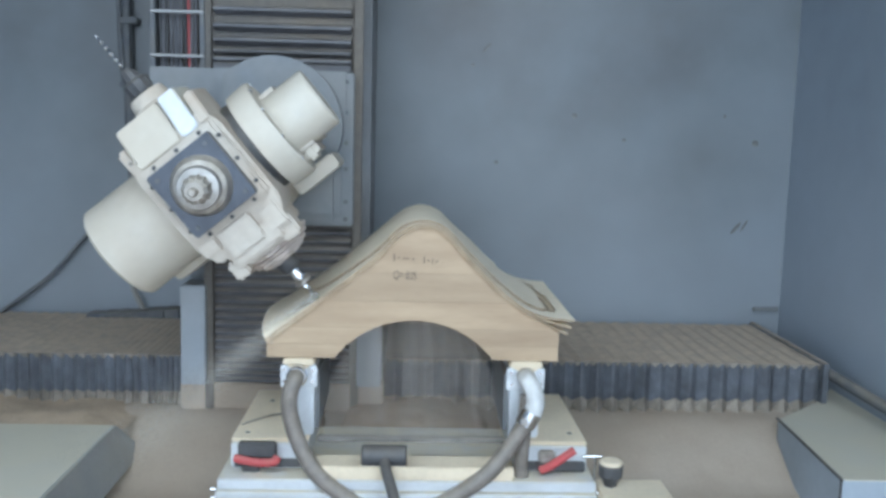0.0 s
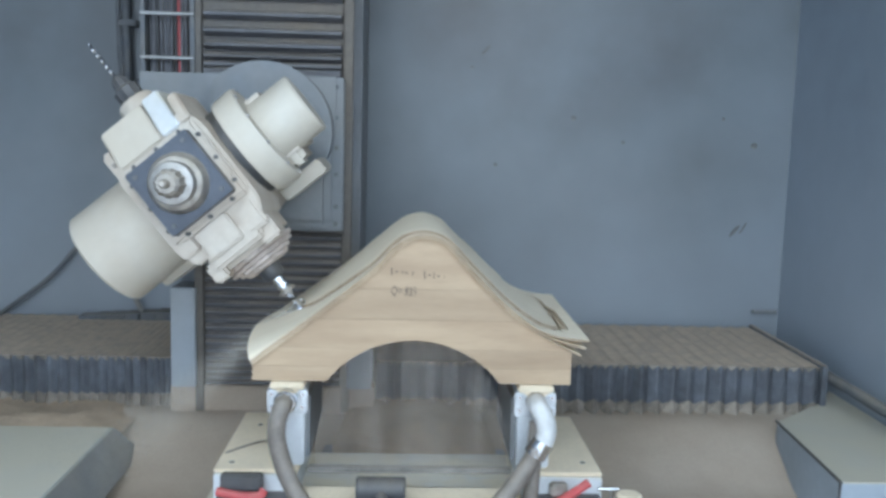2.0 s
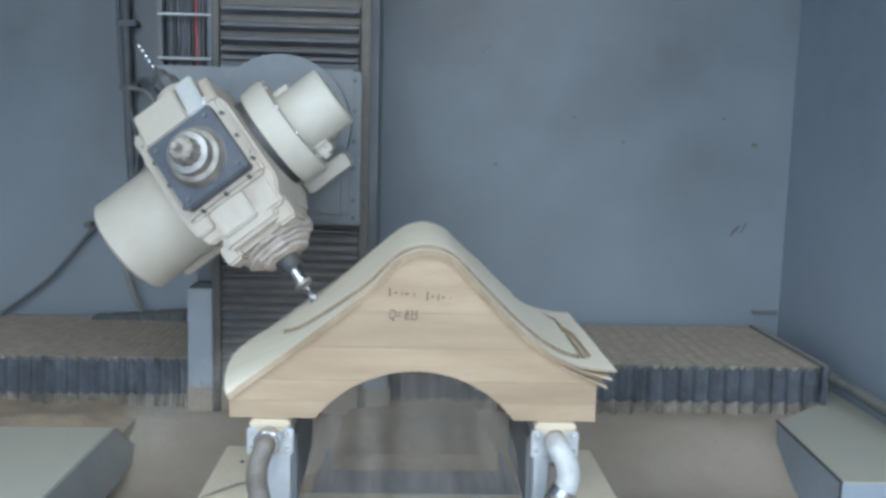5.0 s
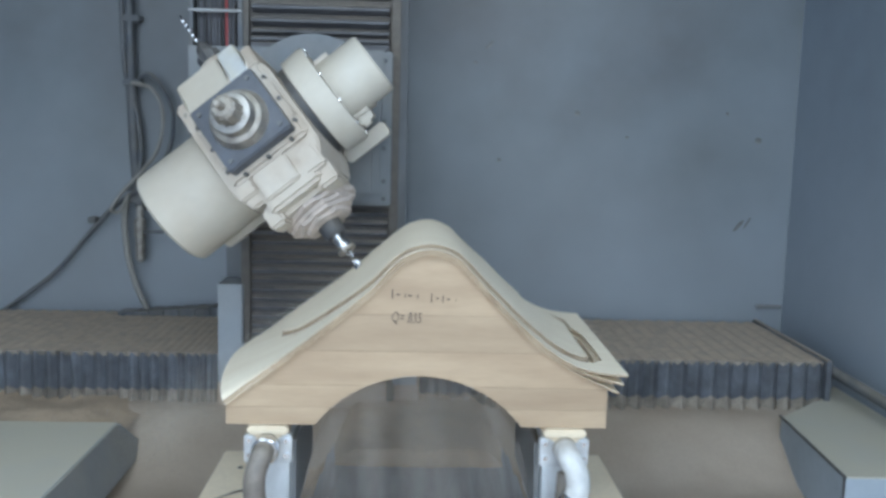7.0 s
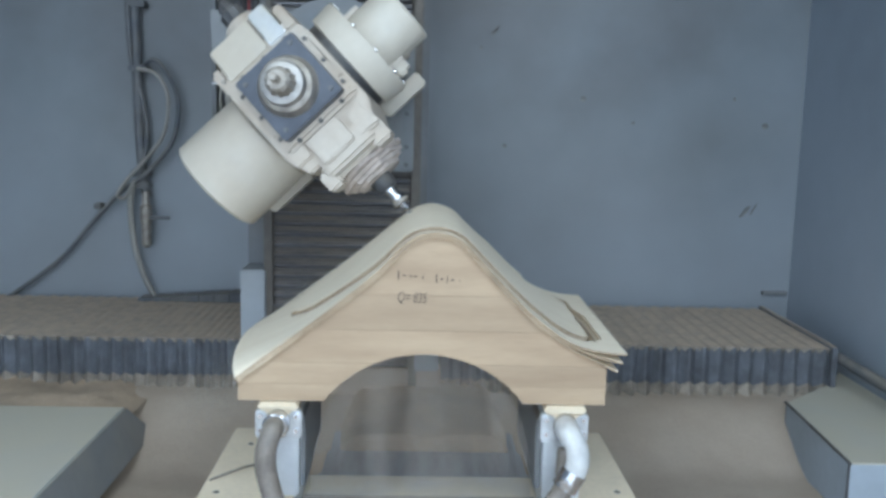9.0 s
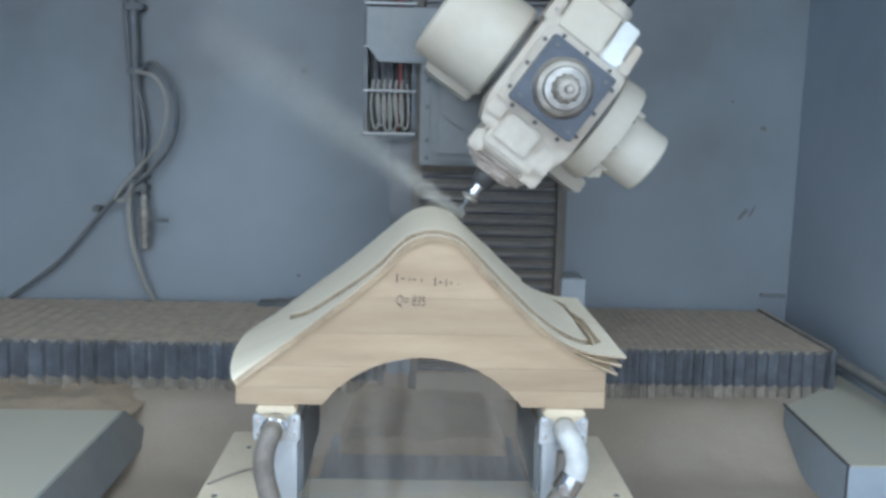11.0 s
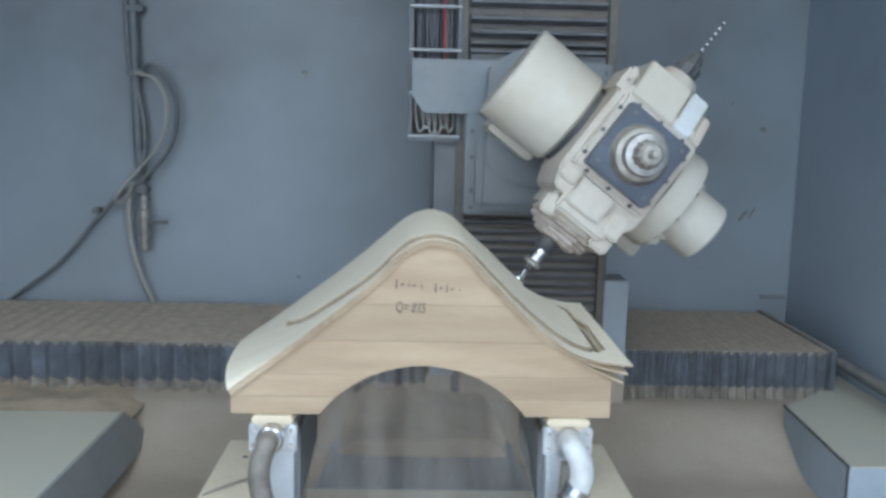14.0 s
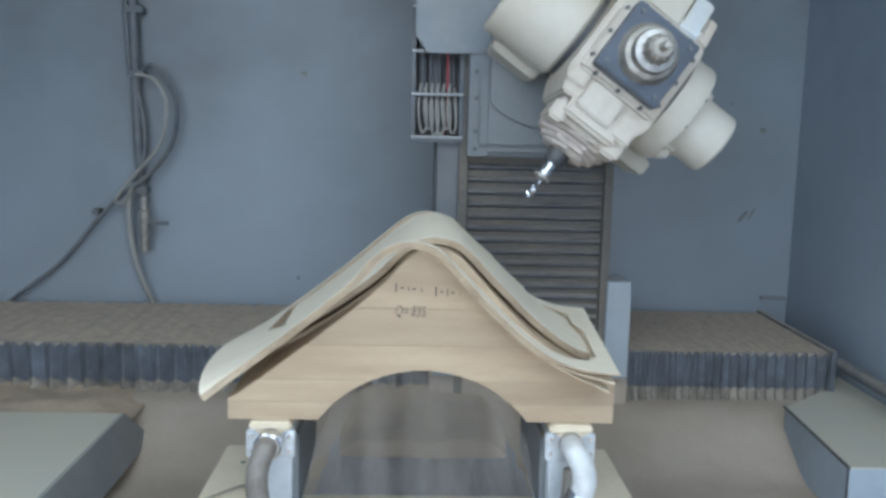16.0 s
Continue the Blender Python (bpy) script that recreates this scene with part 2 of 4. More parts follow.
def spline(points, per=10):
    pts = [Vector(p) for p in points]
    pts = [pts[0] * 2 - pts[1], *pts, pts[-1] * 2 - pts[-2]]
    out = []
    for a, b, c, d in zip(pts, pts[1:], pts[2:], pts[3:]):
        for k in range(per):
            t = k / per
            out.append(0.5 * (2 * b + (c - a) * t + (2 * a - 5 * b + 4 * c - d) * t * t + (3 * b - a - 3 * c + d) * t ** 3))
    return out + [pts[-2]]


def pipe(bm, points, r, seg=12, per=10, ribs=0.0):
    path = spline(points, per)
    rings, side = [], Vector((0.13, 1, 0.21))
    for i, p in enumerate(path):
        d = (path[min(i + 1, len(path) - 1)] - path[max(i - 1, 0)]).normalized()
        u = (side - d * side.dot(d)).normalized()
        w = d.cross(u)
        q = r * (1 + (ribs if i % 2 else -ribs))
        rings.append([bm.verts.new(p + q * (u * math.cos(2 * math.pi * k / seg) + w * math.sin(2 * math.pi * k / seg))) for k in range(seg)])
        side = u
    for a, b in zip(rings, rings[1:]):
        for k in range(seg):
            j = (k + 1) % seg
            bm.faces.new((a[k], a[j], b[j], b[k]))
    bm.faces.new(rings[0][::-1])
    bm.faces.new(rings[-1])
    return bm


def B():
    return bmesh.new()


def single(name, bm, mat, label, category, group="", kind="", smooth=True):
    ob = part(name, bm, mat, None, "", smooth)
    ob.location = (0, 0, EYE)
    return tagged(ob, label, category, group, kind)


# ---- enclosure ----
BACK, RIGHT, LEFT, TOP, FLOOR = 3.13, 1.345, -1.75, 1.15, -1.55


def structure(name, bm, mat, label, category):
    return single(name, bm, mat, label, category, kind="structure", smooth=False)


structure("wall_back", box(B(), LEFT - 0.06, RIGHT + 0.06, BACK, BACK + 0.06, FLOOR, TOP), M_WALL, "dull grey painted sheet metal rear wall with scuffs", "wall")
structure("wall_right", box(B(), RIGHT, RIGHT + 0.06, -0.6, BACK, FLOOR, TOP), M_WALL_SIDE, "blue-grey painted metal side wall of the machine", "wall")
structure("wall_left", box(B(), LEFT - 0.06, LEFT, -0.6, BACK, FLOOR, TOP), M_WALL_SIDE, "blue-grey painted metal side wall of the machine", "wall")
# added roof, out of view, reaching forward to keep the upper wall darker
structure("ceiling", box(B(), LEFT - 0.06, RIGHT + 0.06, 0.45, BACK + 0.06, TOP + 0.003, TOP + 0.06), M_WALL, "unseen grey roof added over the rear to shade the wall top", "ceiling")
structure("floor", box(B(), -4, 4, -3, BACK + 0.5, FLOOR - 0.06, FLOOR - 0.002), M_BED, "dusty concrete workshop floor", "floor")


def sheet(name, x0, x1, y0, y1, nx, ny, height, mat, label, category, kind, depth=0.04):
    """A ground sheet with a height function and a closed underside."""
    bm = B()
    rows = [[bm.verts.new((x0 + (x1 - x0) * i / nx, y0 + (y1 - y0) * j / ny, height(x0 + (x1 - x0) * i / nx, y0 + (y1 - y0) * j / ny))) for i in range(nx + 1)] for j in range(ny + 1)]
    for j in range(ny):
        for i in range(nx):
            bm.faces.new((rows[j][i], rows[j][i + 1], rows[j + 1][i + 1], rows[j + 1][i]))
    return single(name, bm, mat, label, category, kind=kind)


def ease(a, b, v):
    t = min(1, max(0, (v - a) / (b - a)))
    return t * t * (3 - 2 * t)


def lump(x, y, f=1.0):
    return noise.noise(Vector((x * 5 * f, y * 5 * f, 0.3))) * 0.6 + noise.noise(Vector((x * 17 * f, y * 17 * f, 1.7))) * 0.25 + noise.noise(Vector((x * 60, y * 60, 4.7))) * 0.12


def bed_height(x, y):
    z = -0.905 + 0.112 * ease(2.15, 2.5, y + 0.03 * noise.noise(Vector((x * 3, 0, 0))))
    return z + 0.012 * lump(x, y)


sheet("machine_bed", LEFT, RIGHT, 0.6, 2.56, 200, 120, bed_height, M_BED, "steel machine bed covered with brown wood dust", "machine bed", "structure")

# ---- fixed boxes beside the table ----
box_left = thing("side_bench", "grey steel bench with pale dust over its top", "bench")
part("top", box(B(), LEFT + 0.01, -0.742, 1.2, 2.275, -0.90, -0.77, 0.004), M_BOX, box_left)
bm = B()
vs = [bm.verts.new(p) for p in ((-0.741, 1.2, -0.772), (-0.741, 2.276, -0.772), (-0.70, 2.38, -0.875), (-0.70, 1.2, -0.875), (-0.76, 1.2, -0.90), (-0.76, 2.38, -0.90))]
for f in ((0, 1, 2, 3), (3, 2, 5, 4), (0, 3, 4), (1, 5, 2), (0, 4, 5, 1)):
    bm.faces.new([vs[i] for i in f])
part("side_panel", bm, M_GREYPLATE, box_left, "sloping blue-grey side panel", False)


def heap_left(x, y):
    edge = ease(-0.74, -0.86, x) if x > -0.9 else 1
    return -0.80 + (0.024 + 0.028 * lump(x, y)) * edge * ease(2.18, 2.36, y + 0.04 * noise.noise(Vector((x * 6, 2, 0))))


sheet("chip_heap", LEFT + 0.02, -0.735, 2.14, 2.555, 110, 60, heap_left, M_CHIPS, "brown heap of wood chips along the bellows", "wood chips", "stuff")

box_right = thing("side_bench", "dust-covered steel bench beside the painted wall", "bench")
bm = B()
vs = [bm.verts.new(p) for p in ((1.006, 1.936, -0.765), (RIGHT - 0.004, 1.936, -0.765), (RIGHT - 0.004, 2.70, -0.765), (1.25, 2.57, -0.765), (1.18, 2.50, -0.765), (1.04, 2.375, -0.765),
                                (1.006, 1.936, -0.91), (RIGHT - 0.004, 1.936, -0.91), (RIGHT - 0.004, 2.70, -0.91), (1.25, 2.57, -0.91), (1.18, 2.50, -0.91), (1.04, 2.375, -0.91))]
bm.faces.new(vs[:6])
bm.faces.new(vs[6:][::-1])
for i in range(6):
    j = (i + 1) % 6
    bm.faces.new((vs[i], vs[j], vs[6 + j], vs[6 + i]))
bmesh.ops.bevel(bm, geom=list(bm.edges), offset=0.003, segments=1, affect="EDGES")
part("body", bm, M_BOX, box_right)
part("rubber_edge", pipe(B(), [(1.005, 1.93, -0.763), (1.022, 2.15, -0.763), (1.039, 2.377, -0.763)], 0.004, 8), M_BLACK, box_right, "black edge seal")
part("corner_seal", pipe(B(), [(1.005, 1.933, -0.766), (1.005, 1.933, -0.84), (1.005, 1.933, -0.91)], 0.003, 8), M_BLACK, box_right)
single("conduit", pipe(B(), [(1.27, 2.62, -0.685), (1.29, 2.3, -0.70), (1.305, 1.9, -0.715), (1.31, 1.4, -0.73)], 0.017, 14), M_CABLE, "dark conduit running along the side wall", "conduit")
single("wall_bracket", box(B(), 1.245, 1.335, BACK - 0.02, BACK - 0.001, -0.605, -0.593, 0.002), M_GREYPLATE, "small grey bracket on the rear wall", "bracket")
part("trim", box(B(), RIGHT - 0.006, RIGHT - 0.001, 2.18, 2.21, -0.66, TOP - 0.001, 0.002), M_WALL).location = (0, 0, EYE)
tagged(bpy.data.objects["trim"], "thin grey joint strip on the side wall", "trim", kind="structure")

# scuffs on the rear wall
for k, (x, z, r, s, a) in enumerate(((0.573, 0.069, 0.012, 1, 0), (0.262, 0.292, 0.026, 0.28, 50), (0.215, 0.232, 0.008, 1, 0), (1.214, -0.01, 0.014, 1, 0), (1.165, -0.31, 0.034, 0.25, 50),
                                     (1.195, -0.30, 0.03, 0.15, 60), (0.306, -0.098, 0.009, 1, 0), (-0.38, 0.145, 0.014, 1, 0), (-0.4, -0.56, 0.008, 1, 0), (0.75, -0.01, 0.008, 1, 0), (1.1, 0.08, 0.006, 1.5, 0))):
    bm = B()
    r *= 0.8
    ring = [bm.verts.new((r * math.cos(t) * (1 + 0.3 * noise.noise(Vector((k, math.cos(t) * 2, math.sin(t) * 2)))), 0, r * s * math.sin(t))) for t in [2 * math.pi * i / 14 for i in range(14)]]
    f = bm.faces.new(ring)
    ex = bmesh.ops.extrude_face_region(bm, geom=[f])
    bmesh.ops.translate(bm, vec=(0, 0.002, 0), verts=[v for v in ex["geom"] if isinstance(v, bmesh.types.BMVert)])
    ob = part("wall_scuff", bm, M_STAIN)
    ob.matrix_world = pose(x, BACK - 0.003, EYE + z, 0, -a, 0)
    tagged(ob, "dark scuff mark on the grey rear wall", "scuff", "scuffs on the rear wall")

# cables on the rear wall
wy = BACK - 0.035
single("air_pipe", pipe(B(), [(-0.945, wy, TOP - 0.02), (-0.944, wy, 0.6), (-0.943, wy, 0.37), (-0.94, wy, 0.17), (-0.937, wy, -0.055), (-0.926, wy, -0.244), (-0.915, wy, -0.30)], 0.016, 12), M_CABLE,
       "dark blue air line hanging down the rear wall", "air line")
single("air_hose", pipe(B(), [(-0.97, wy, 0.62), (-0.966, wy, 0.3), (-0.955, wy, 0.14), (-0.92, wy - 0.01, 0.02), (-0.91, wy - 0.01, -0.1), (-0.93, wy - 0.02, -0.225)], 0.008, 8), M_CABLE, "thin dark hose tied to the air line", "hose")
single("air_hose", pipe(B(), [(-0.93, wy, 0.13), (-0.88, wy - 0.02, 0.16), (-0.835, wy - 0.03, 0.12), (-0.797, wy - 0.03, 0.03), (-0.815, wy - 0.03, -0.1), (-0.90, wy - 0.03, -0.21), (-1.0, wy - 0.02, -0.285), (-1.11, wy, -0.40),
                              (-1.22, wy, -0.525), (-1.40, wy, -0.66)], 0.0075, 8), M_CABLE, "black cable looping off the air line", "cable")
single("air_hose", pipe(B(), [(-0.93, wy - 0.03, 0.13), (-0.86, wy - 0.05, 0.11), (-0.825, wy - 0.05, 0.03), (-0.85, wy - 0.05, -0.1), (-0.96, wy - 0.05, -0.23), (-1.003, wy - 0.04, -0.29), (-0.98, wy - 0.03, -0.30),
                              (-0.945, wy - 0.04, -0.24)], 0.0065, 8), M_CABLEGREY, "looped grey hose on the rear wall", "hose")
single("air_hose", pipe(B(), [(-0.955, wy - 0.02, -0.25), (-0.967, wy - 0.02, -0.33), (-0.958, wy - 0.02, -0.45), (-0.93, wy - 0.02, -0.56), (-0.895, wy - 0.01, -0.648)], 0.010, 10), M_CABLEGREY,
       "grey hose hanging to the bellows cover", "hose")
gun = thing("blow_gun", "steel blow-off valve hanging from the air line", "valve")
part("body", lathe(B(), "z", (-0.912, wy - 0.03, -0.47), [(0, 0.008), (0.01, 0.016), (0.08, 0.016), (0.09, 0.02), (0.14, 0.02), (0.15, 0.012), (0.19, 0.012)], 14), M_STEELDUST, gun)
part("lever", box(B(), -0.92, -0.83, wy - 0.045, wy - 0.03, -0.372, -0.36, 0.003), M_CABLE, gun)
for zz in (0.33, 0.12, -0.23, -0.27):
    clip = single("pipe_clip", box(B(), -0.965, -0.905, wy - 0.022, BACK - 0.001, zz, zz + 0.022, 0.004), M_CABLE, "dark clip holding the air line", "clip", "clips on the air line")
single("pipe_clip", box(B(), -1.095, -1.07, wy - 0.012, BACK - 0.001, -0.345, -0.325, 0.003), M_CABLE, "dark clip holding the air line", "clip", "clips on the air line")

# ---- column that slides along the rear, with its bellows ----
HALF = 0.195
column = thing("column", "dark dusty column behind slatted bellows", "machine column", lift=False)
part("backing", box(B(), -HALF - 0.012, HALF + 0.012, 2.50, 2.572, -0.79, 1.1), M_COLUMN, column)
part("rear_body", box(B(), -HALF - 0.08, HALF + 0.04, 2.575, 2.95, -0.63, 1.1), M_COLUMNSIDE, column, "dark blue-grey column body")
for s in (-1, 1):
    part("edge_strip", box(B(), s * (HALF + 0.008) - 0.012, s * (HALF + 0.008) + 0.012, 2.478, 2.50, -0.79, 1.1, 0.002), M_COLUMN, column, "brown-stained edge strip")
part("side_panel", box(B(), -HALF - 0.082, -HALF - 0.014, 2.46, 2.575, -0.715, -0.435, 0.003), M_PANEL, column, "pale grey cover panel")
part("side_panel", box(B(), HALF + 0.014, HALF + 0.082, 2.46, 2.575, -0.715, -0.435, 0.003), M_PANEL, column, "pale grey cover panel")
part("foot", box(B(), -HALF - 0.09, HALF + 0.09, 2.485, 2.56, -0.80, -0.717, 0.004), M_BED, column, "dust-caked foot")

tray = thing("cable_tray", "open cable tray with rungs and bundled wires", "cable tray", lift=False)
TX0, TX1 = -HALF - 0.155, -HALF - 0.012
for x in (TX0, TX1 - 0.012):
    part("rail", box(B(), x, x + 0.012, 2.47, 2.56, -0.055, 1.1, 0.002), M_CABLE, tray)
part("back", box(B(), TX0, TX1, 2.556, 2.57, -0.055, 1.1), M_COLUMN, tray)
for k in range(10):
    z = -0.045 + 0.115 * k
    part("rung", cyl(B(), "x", ((TX0 + TX1) / 2, 2.468, z), 0.0045, -0.07, 0.07, 10), M_ALUGREY, tray, "bright metal rung")
for k in range(12):
    x = TX0 + 0.022 + k * 0.0095
    sag = 0.006 * math.sin(k * 2.1)
    part("wire", pipe(B(), [(x, 2.50 + sag, 1.09), (x + 0.004 * math.sin(k), 2.495, 0.7), (x - 0.003, 2.50, 0.35), (x + 0.004 * math.cos(k * 1.7), 2.49, 0.08), (x + sag, 2.52, -0.04)], 0.0038, 6, 4), M_REDWIRE if k == 8 else M_WIRE, tray)

part("foot_bar", box(B(), TX0, TX1, 2.466, 2.474, -0.058, -0.050, 0.001), M_CABLE, tray)
for k in range(6):
    x, deep = TX0 + 0.026 + k * 0.016, 0.010 * math.sin(k * 1.9)
    part("cable_loop", pipe(B(), [(x, 2.488, 0.10), (x - 0.006, 2.482, 0.03 + deep), (x + 0.002, 2.479, -0.025 + deep), (x + 0.012, 2.480, -0.030 + deep), (x + 0.018, 2.483, 0.0), (x + 0.012, 2.488, 0.09)], 0.0034, 8, 6), M_CABLEGREY, tray, "pale looped cable end")
part("tail_cover", box(B(), TX0 + 0.075, TX1 - 0.002, 2.50, 2.56, -0.28, -0.0585, 0.004), M_COLUMNSIDE, tray, "dark cover under the tray")

chain = thing("drag_chain", "dark drag chain lying behind the rail bellows", "drag chain", lift=False)
for k in range(9):
    x = -HALF - 0.10 - 0.052 * k
    part("link", box(B(), x - 0.0245, x + 0.0245, 3.03, 3.10, -0.653, -0.648 + 0.036 * (1 - k / 9.0) + 0.004, 0.002), M_CABLE, chain)

# horizontal slats over and under the carriage


def slat_mesh(name, half, h, out):
    bm = B()
    prof = [(2.498, -h), (2.498 - out, -h * 0.25), (2.498 - out, h * 0.25), (2.498, h)]
    ends = [[bm.verts.new((x, y, z)) for y, z in prof] for x in (-half, half)]
    for i in range(4):
        j = (i + 1) % 4
        bm.faces.new((ends[0][i], ends[0][j], ends[1][j], ends[1][i]))
    bm.faces.new(ends[0])
    bm.faces.new(ends[1][::-1])
    bmesh.ops.recalc_face_normals(bm, faces=bm.faces)
    me = bpy.data.meshes.new(name)
    bm.to_mesh(me)
    bm.free()
    me.materials.append(M_SLAT)
    return me


upper = thing("upper_bellows", "grey slatted bellows above the carriage", "bellows", lift=False)
lower = thing("lower_bellows", "dusty slatted bellows below the carriage", "bellows", lift=False)
N_UP, N_LOW = 16, 20
me_up, me_low = slat_mesh("slat", HALF - 0.012, 0.0125, 0.035), slat_mesh("slat", HALF - 0.008, 0.009, 0.016)
slats_up, slats_low = [], []
for n, me, root, keep in ((N_UP, me_up, upper, slats_up), (N_LOW, me_low, lower, slats_low)):
    for k in range(n):
        ob = new("slat", me)
        ob.parent = root
        keep.append(ob)

# ---- carriage ----
carriage = thing("carriage", "grey cast carriage plate carrying the milling head", "carriage", lift=False)
part("plate", box(B(), -HALF, HALF, 2.43, 2.475, -0.205, 0.205, 0.004), M_GREYPLATE, carriage)
bm = B()
rim = [(-HALF - 0.145, 0.108), (-HALF - 0.112, 0.065), (HALF - 0.02, 0.065), (HALF - 0.02, 0.207), (-HALF - 0.145, 0.207)]
sides = [[bm.verts.new((x, y, z)) for x, z in rim] for y in (2.422, 2.4295)]
for i in range(5):
    j = (i + 1) % 5
    bm.faces.new((sides[0][i], sides[0][j], sides[1][j], sides[1][i]))
bm.faces.new(sides[0])
bm.faces.new(sides[1][::-1])
bmesh.ops.bevel(bm, geom=list(bm.edges), offset=0.002, segments=2, affect="EDGES")
part("cable_bracket", bm, M_GREYPLATE, carriage, "folded grey cable bracket with a cut corner")
part("bracket_lip", box(B(), -HALF - 0.145, -HALF - 0.002, 2.4295, 2.455, 0.199, 0.207, 0.001), M_GREYPLATE, carriage)
bm = B()
rim = [(-0.01 + 0.18 * math.cos(a), 0.06 + 0.18 * math.sin(a)) for a in [math.pi * i / 24 for i in range(-12, 37)]]
rim = [(max(-0.142, x), z) for x, z in rim]
sides = [[bm.verts.new((x, y, z)) for x, z in rim] for y in (2.365, 2.431)]
for i in range(len(rim)):
    j = (i + 1) % len(rim)
    if rim[i] != rim[j]:
        bm.faces.new((sides[0][i], sides[0][j], sides[1][j], sides[1][i]))
bm.faces.new(sides[0])
bm.faces.new(sides[1][::-1])
bmesh.ops.remove_doubles(bm, verts=bm.verts, dist=0.0004)
part("swivel_disc", bm, M_GREYPLATE, carriage, "grey swivel base with a rounded top")
part("gusset", box(B(), -HALF + 0.03, HALF - 0.03, 2.385, 2.432, -0.19, 0.02, 0.02), M_GREYPLATE, carriage)
for x in (-0.176, 0.176):
    for z in (-0.185, -0.138, -0.05, 0.02, 0.1, 0.18):
        part("bolt", cyl(B(), "y", (x, 2.426, z), 0.006, -0.003, 0.006, 10), M_CABLE, carriage)

# ---- milling head: x along the swivel axis, z away from the cutter ----
head = thing("milling_head", "cream four-spindle milling head dusted with wood flour", "milling head", lift=False)
part("yoke", lathe(B(), "y", (0.03, 0, -0.01), [(0.08, 0.09), (0.12, 0.125), (0.335, 0.14)], 40), M_CASTING, head, "dusty cast yoke")
part("yoke_arm", box(B(), 0.09, 0.24, 0.04, 0.22, -0.095, 0.085, 0.02), M_CASTING, head)
part("yoke_cheek", box(B(), 0.100, 0.225, 0.16, 0.345, -0.150, -0.112, 0.005), M_CREAM, head, "cream cheek of the yoke")
part("yoke_cheek", box(B(), -0.262, -0.13, 0.15, 0.345, -0.131, -0.100, 0.005), M_CREAM, head, "cream cheek of the yoke")
part("seal_ring", cyl(B(), "x", (0, 0.05, 0), 0.112, 0.100, 0.122, 48), M_BLACK, head, "dark gap seal")
part("bearing_housing", lathe(B(), "x", (0, 0.06, 0), [(0.120, 0.112), (0.124, 0.124), (0.172, 0.127), (0.182, 0.123)], 56), M_CREAM, head, "cream enamelled ring housing")
part("motor_cover", lathe(B(), "x", (0, 0.07, 0.0), [(0.180, 0.075), (0.290, 0.075), (0.295, 0.071)], 48), M_CREAM, head, "cream cylindrical motor cover")
part("motor_foot", box(B(), 0.181, 0.215, 0.05, 0.14, -0.105, -0.045, 0.008), M_CREAM, head)
part("drum_cover", lathe(B(), "x", (0, 0.085, 0.004), [(-0.306, 0.115), (-0.300, 0.121), (-0.132, 0.119), (-0.122, 0.110)], 56), M_CREAM, head, "large cream sheet-metal drum cover")
part("drum_seal", cyl(B(), "x", (0, 0.06, 0), 0.102, -0.124, -0.108, 48), M_BLACK, head)
part("drum_apron", box(B(), -0.296, -0.124, 0.10, 0.30, -0.112, 0.116, 0.03, seg=4), M_CREAM, head, "cream drum housing back")
for k in range(10):
    a = 2 * math.pi * (k + 0.4) / 10
    part("screw", cyl(B(), "x", (-0.303, 0.085 + 0.112 * math.cos(a), 0.004 + 0.112 * math.sin(a)), 0.005, -0.004, 0.004, 8), M_STEEL, head)
    part("screw", cyl(B(), "x", (0.180, 0.06 + 0.115 * math.cos(a), 0.115 * math.sin(a)), 0.005, -0.001, 0.006, 8), M_STEEL, head)

bm = B()
prof = [(-0.112, -0.105), (-0.092, -0.155), (0.085, -0.155), (0.106, -0.115), (0.106, 0.085), (0.088, 0.125), (-0.088, 0.125), (-0.112, 0.09)]
ends = [[bm.verts.new((x, y, z)) for x, z in prof] for y in (-0.118, 0.11)]
for i in range(8):
    j = (i + 1) % 8
    bm.faces.new((ends[0][i], ends[0][j], ends[1][j], ends[1][i]))
bm.faces.new(ends[0])
bm.faces.new(ends[1][::-1])
bmesh.ops.bevel(bm, geom=list(bm.edges), offset=0.005, segments=2, affect="EDGES")
spindle = part("spindle_block", bm, M_CASTING, head, "dusty cream cast spindle block")
part("adapter_frame", box(B(), -0.0970, 0.0970, -0.136, -0.112, -0.0970, 0.0970, 0.008), M_CASTING, spindle)
part("adapter_ear", box(B(), -0.099, 0.099, -0.133, -0.112, -0.05, 0.06, 0.005), M_CASTING, spindle)
part("face_plate", box(B(), -0.0800, 0.0800, -0.170, -0.134, -0.0800, 0.0800, 0.003), M_DARKPLATE, spindle, "dark square face plate")
for s in (-1, 1):
    for q in (-0.06, 0.0, 0.06):
        part("bolt", cyl(B(), "y", (s * 0.0885, -0.1355, q), 0.0048, -0.0022, 0.01, 10), M_BLACK, spindle)
        part("bolt", cyl(B(), "y", (q, -0.1355, s * 0.0885), 0.0048, -0.0022, 0.01, 10), M_BLACK, spindle)
        if q:
            part("cap_screw", cyl(B(), "y", (s * 0.063, -0.171, q * 1.05), 0.005, -0.003, 0.01, 10), M_CABLE, spindle)
part("spindle_collar", lathe(B(), "y", (0, -0.035, 0), [(-0.160, 0.050), (-0.156, 0.056), (-0.146, 0.058), (-0.134, 0.065)], 40), M_STEELDUST, spindle, "worn round spindle collar")
part("spindle_nose", lathe(B(), "y", (0, -0.035, 0), [(-0.186, 0.036), (-0.184, 0.043), (-0.174, 0.046), (-0.170, 0.041), (-0.158, 0.046)], 36), M_NOSE, spindle, "bright machined spindle nose")
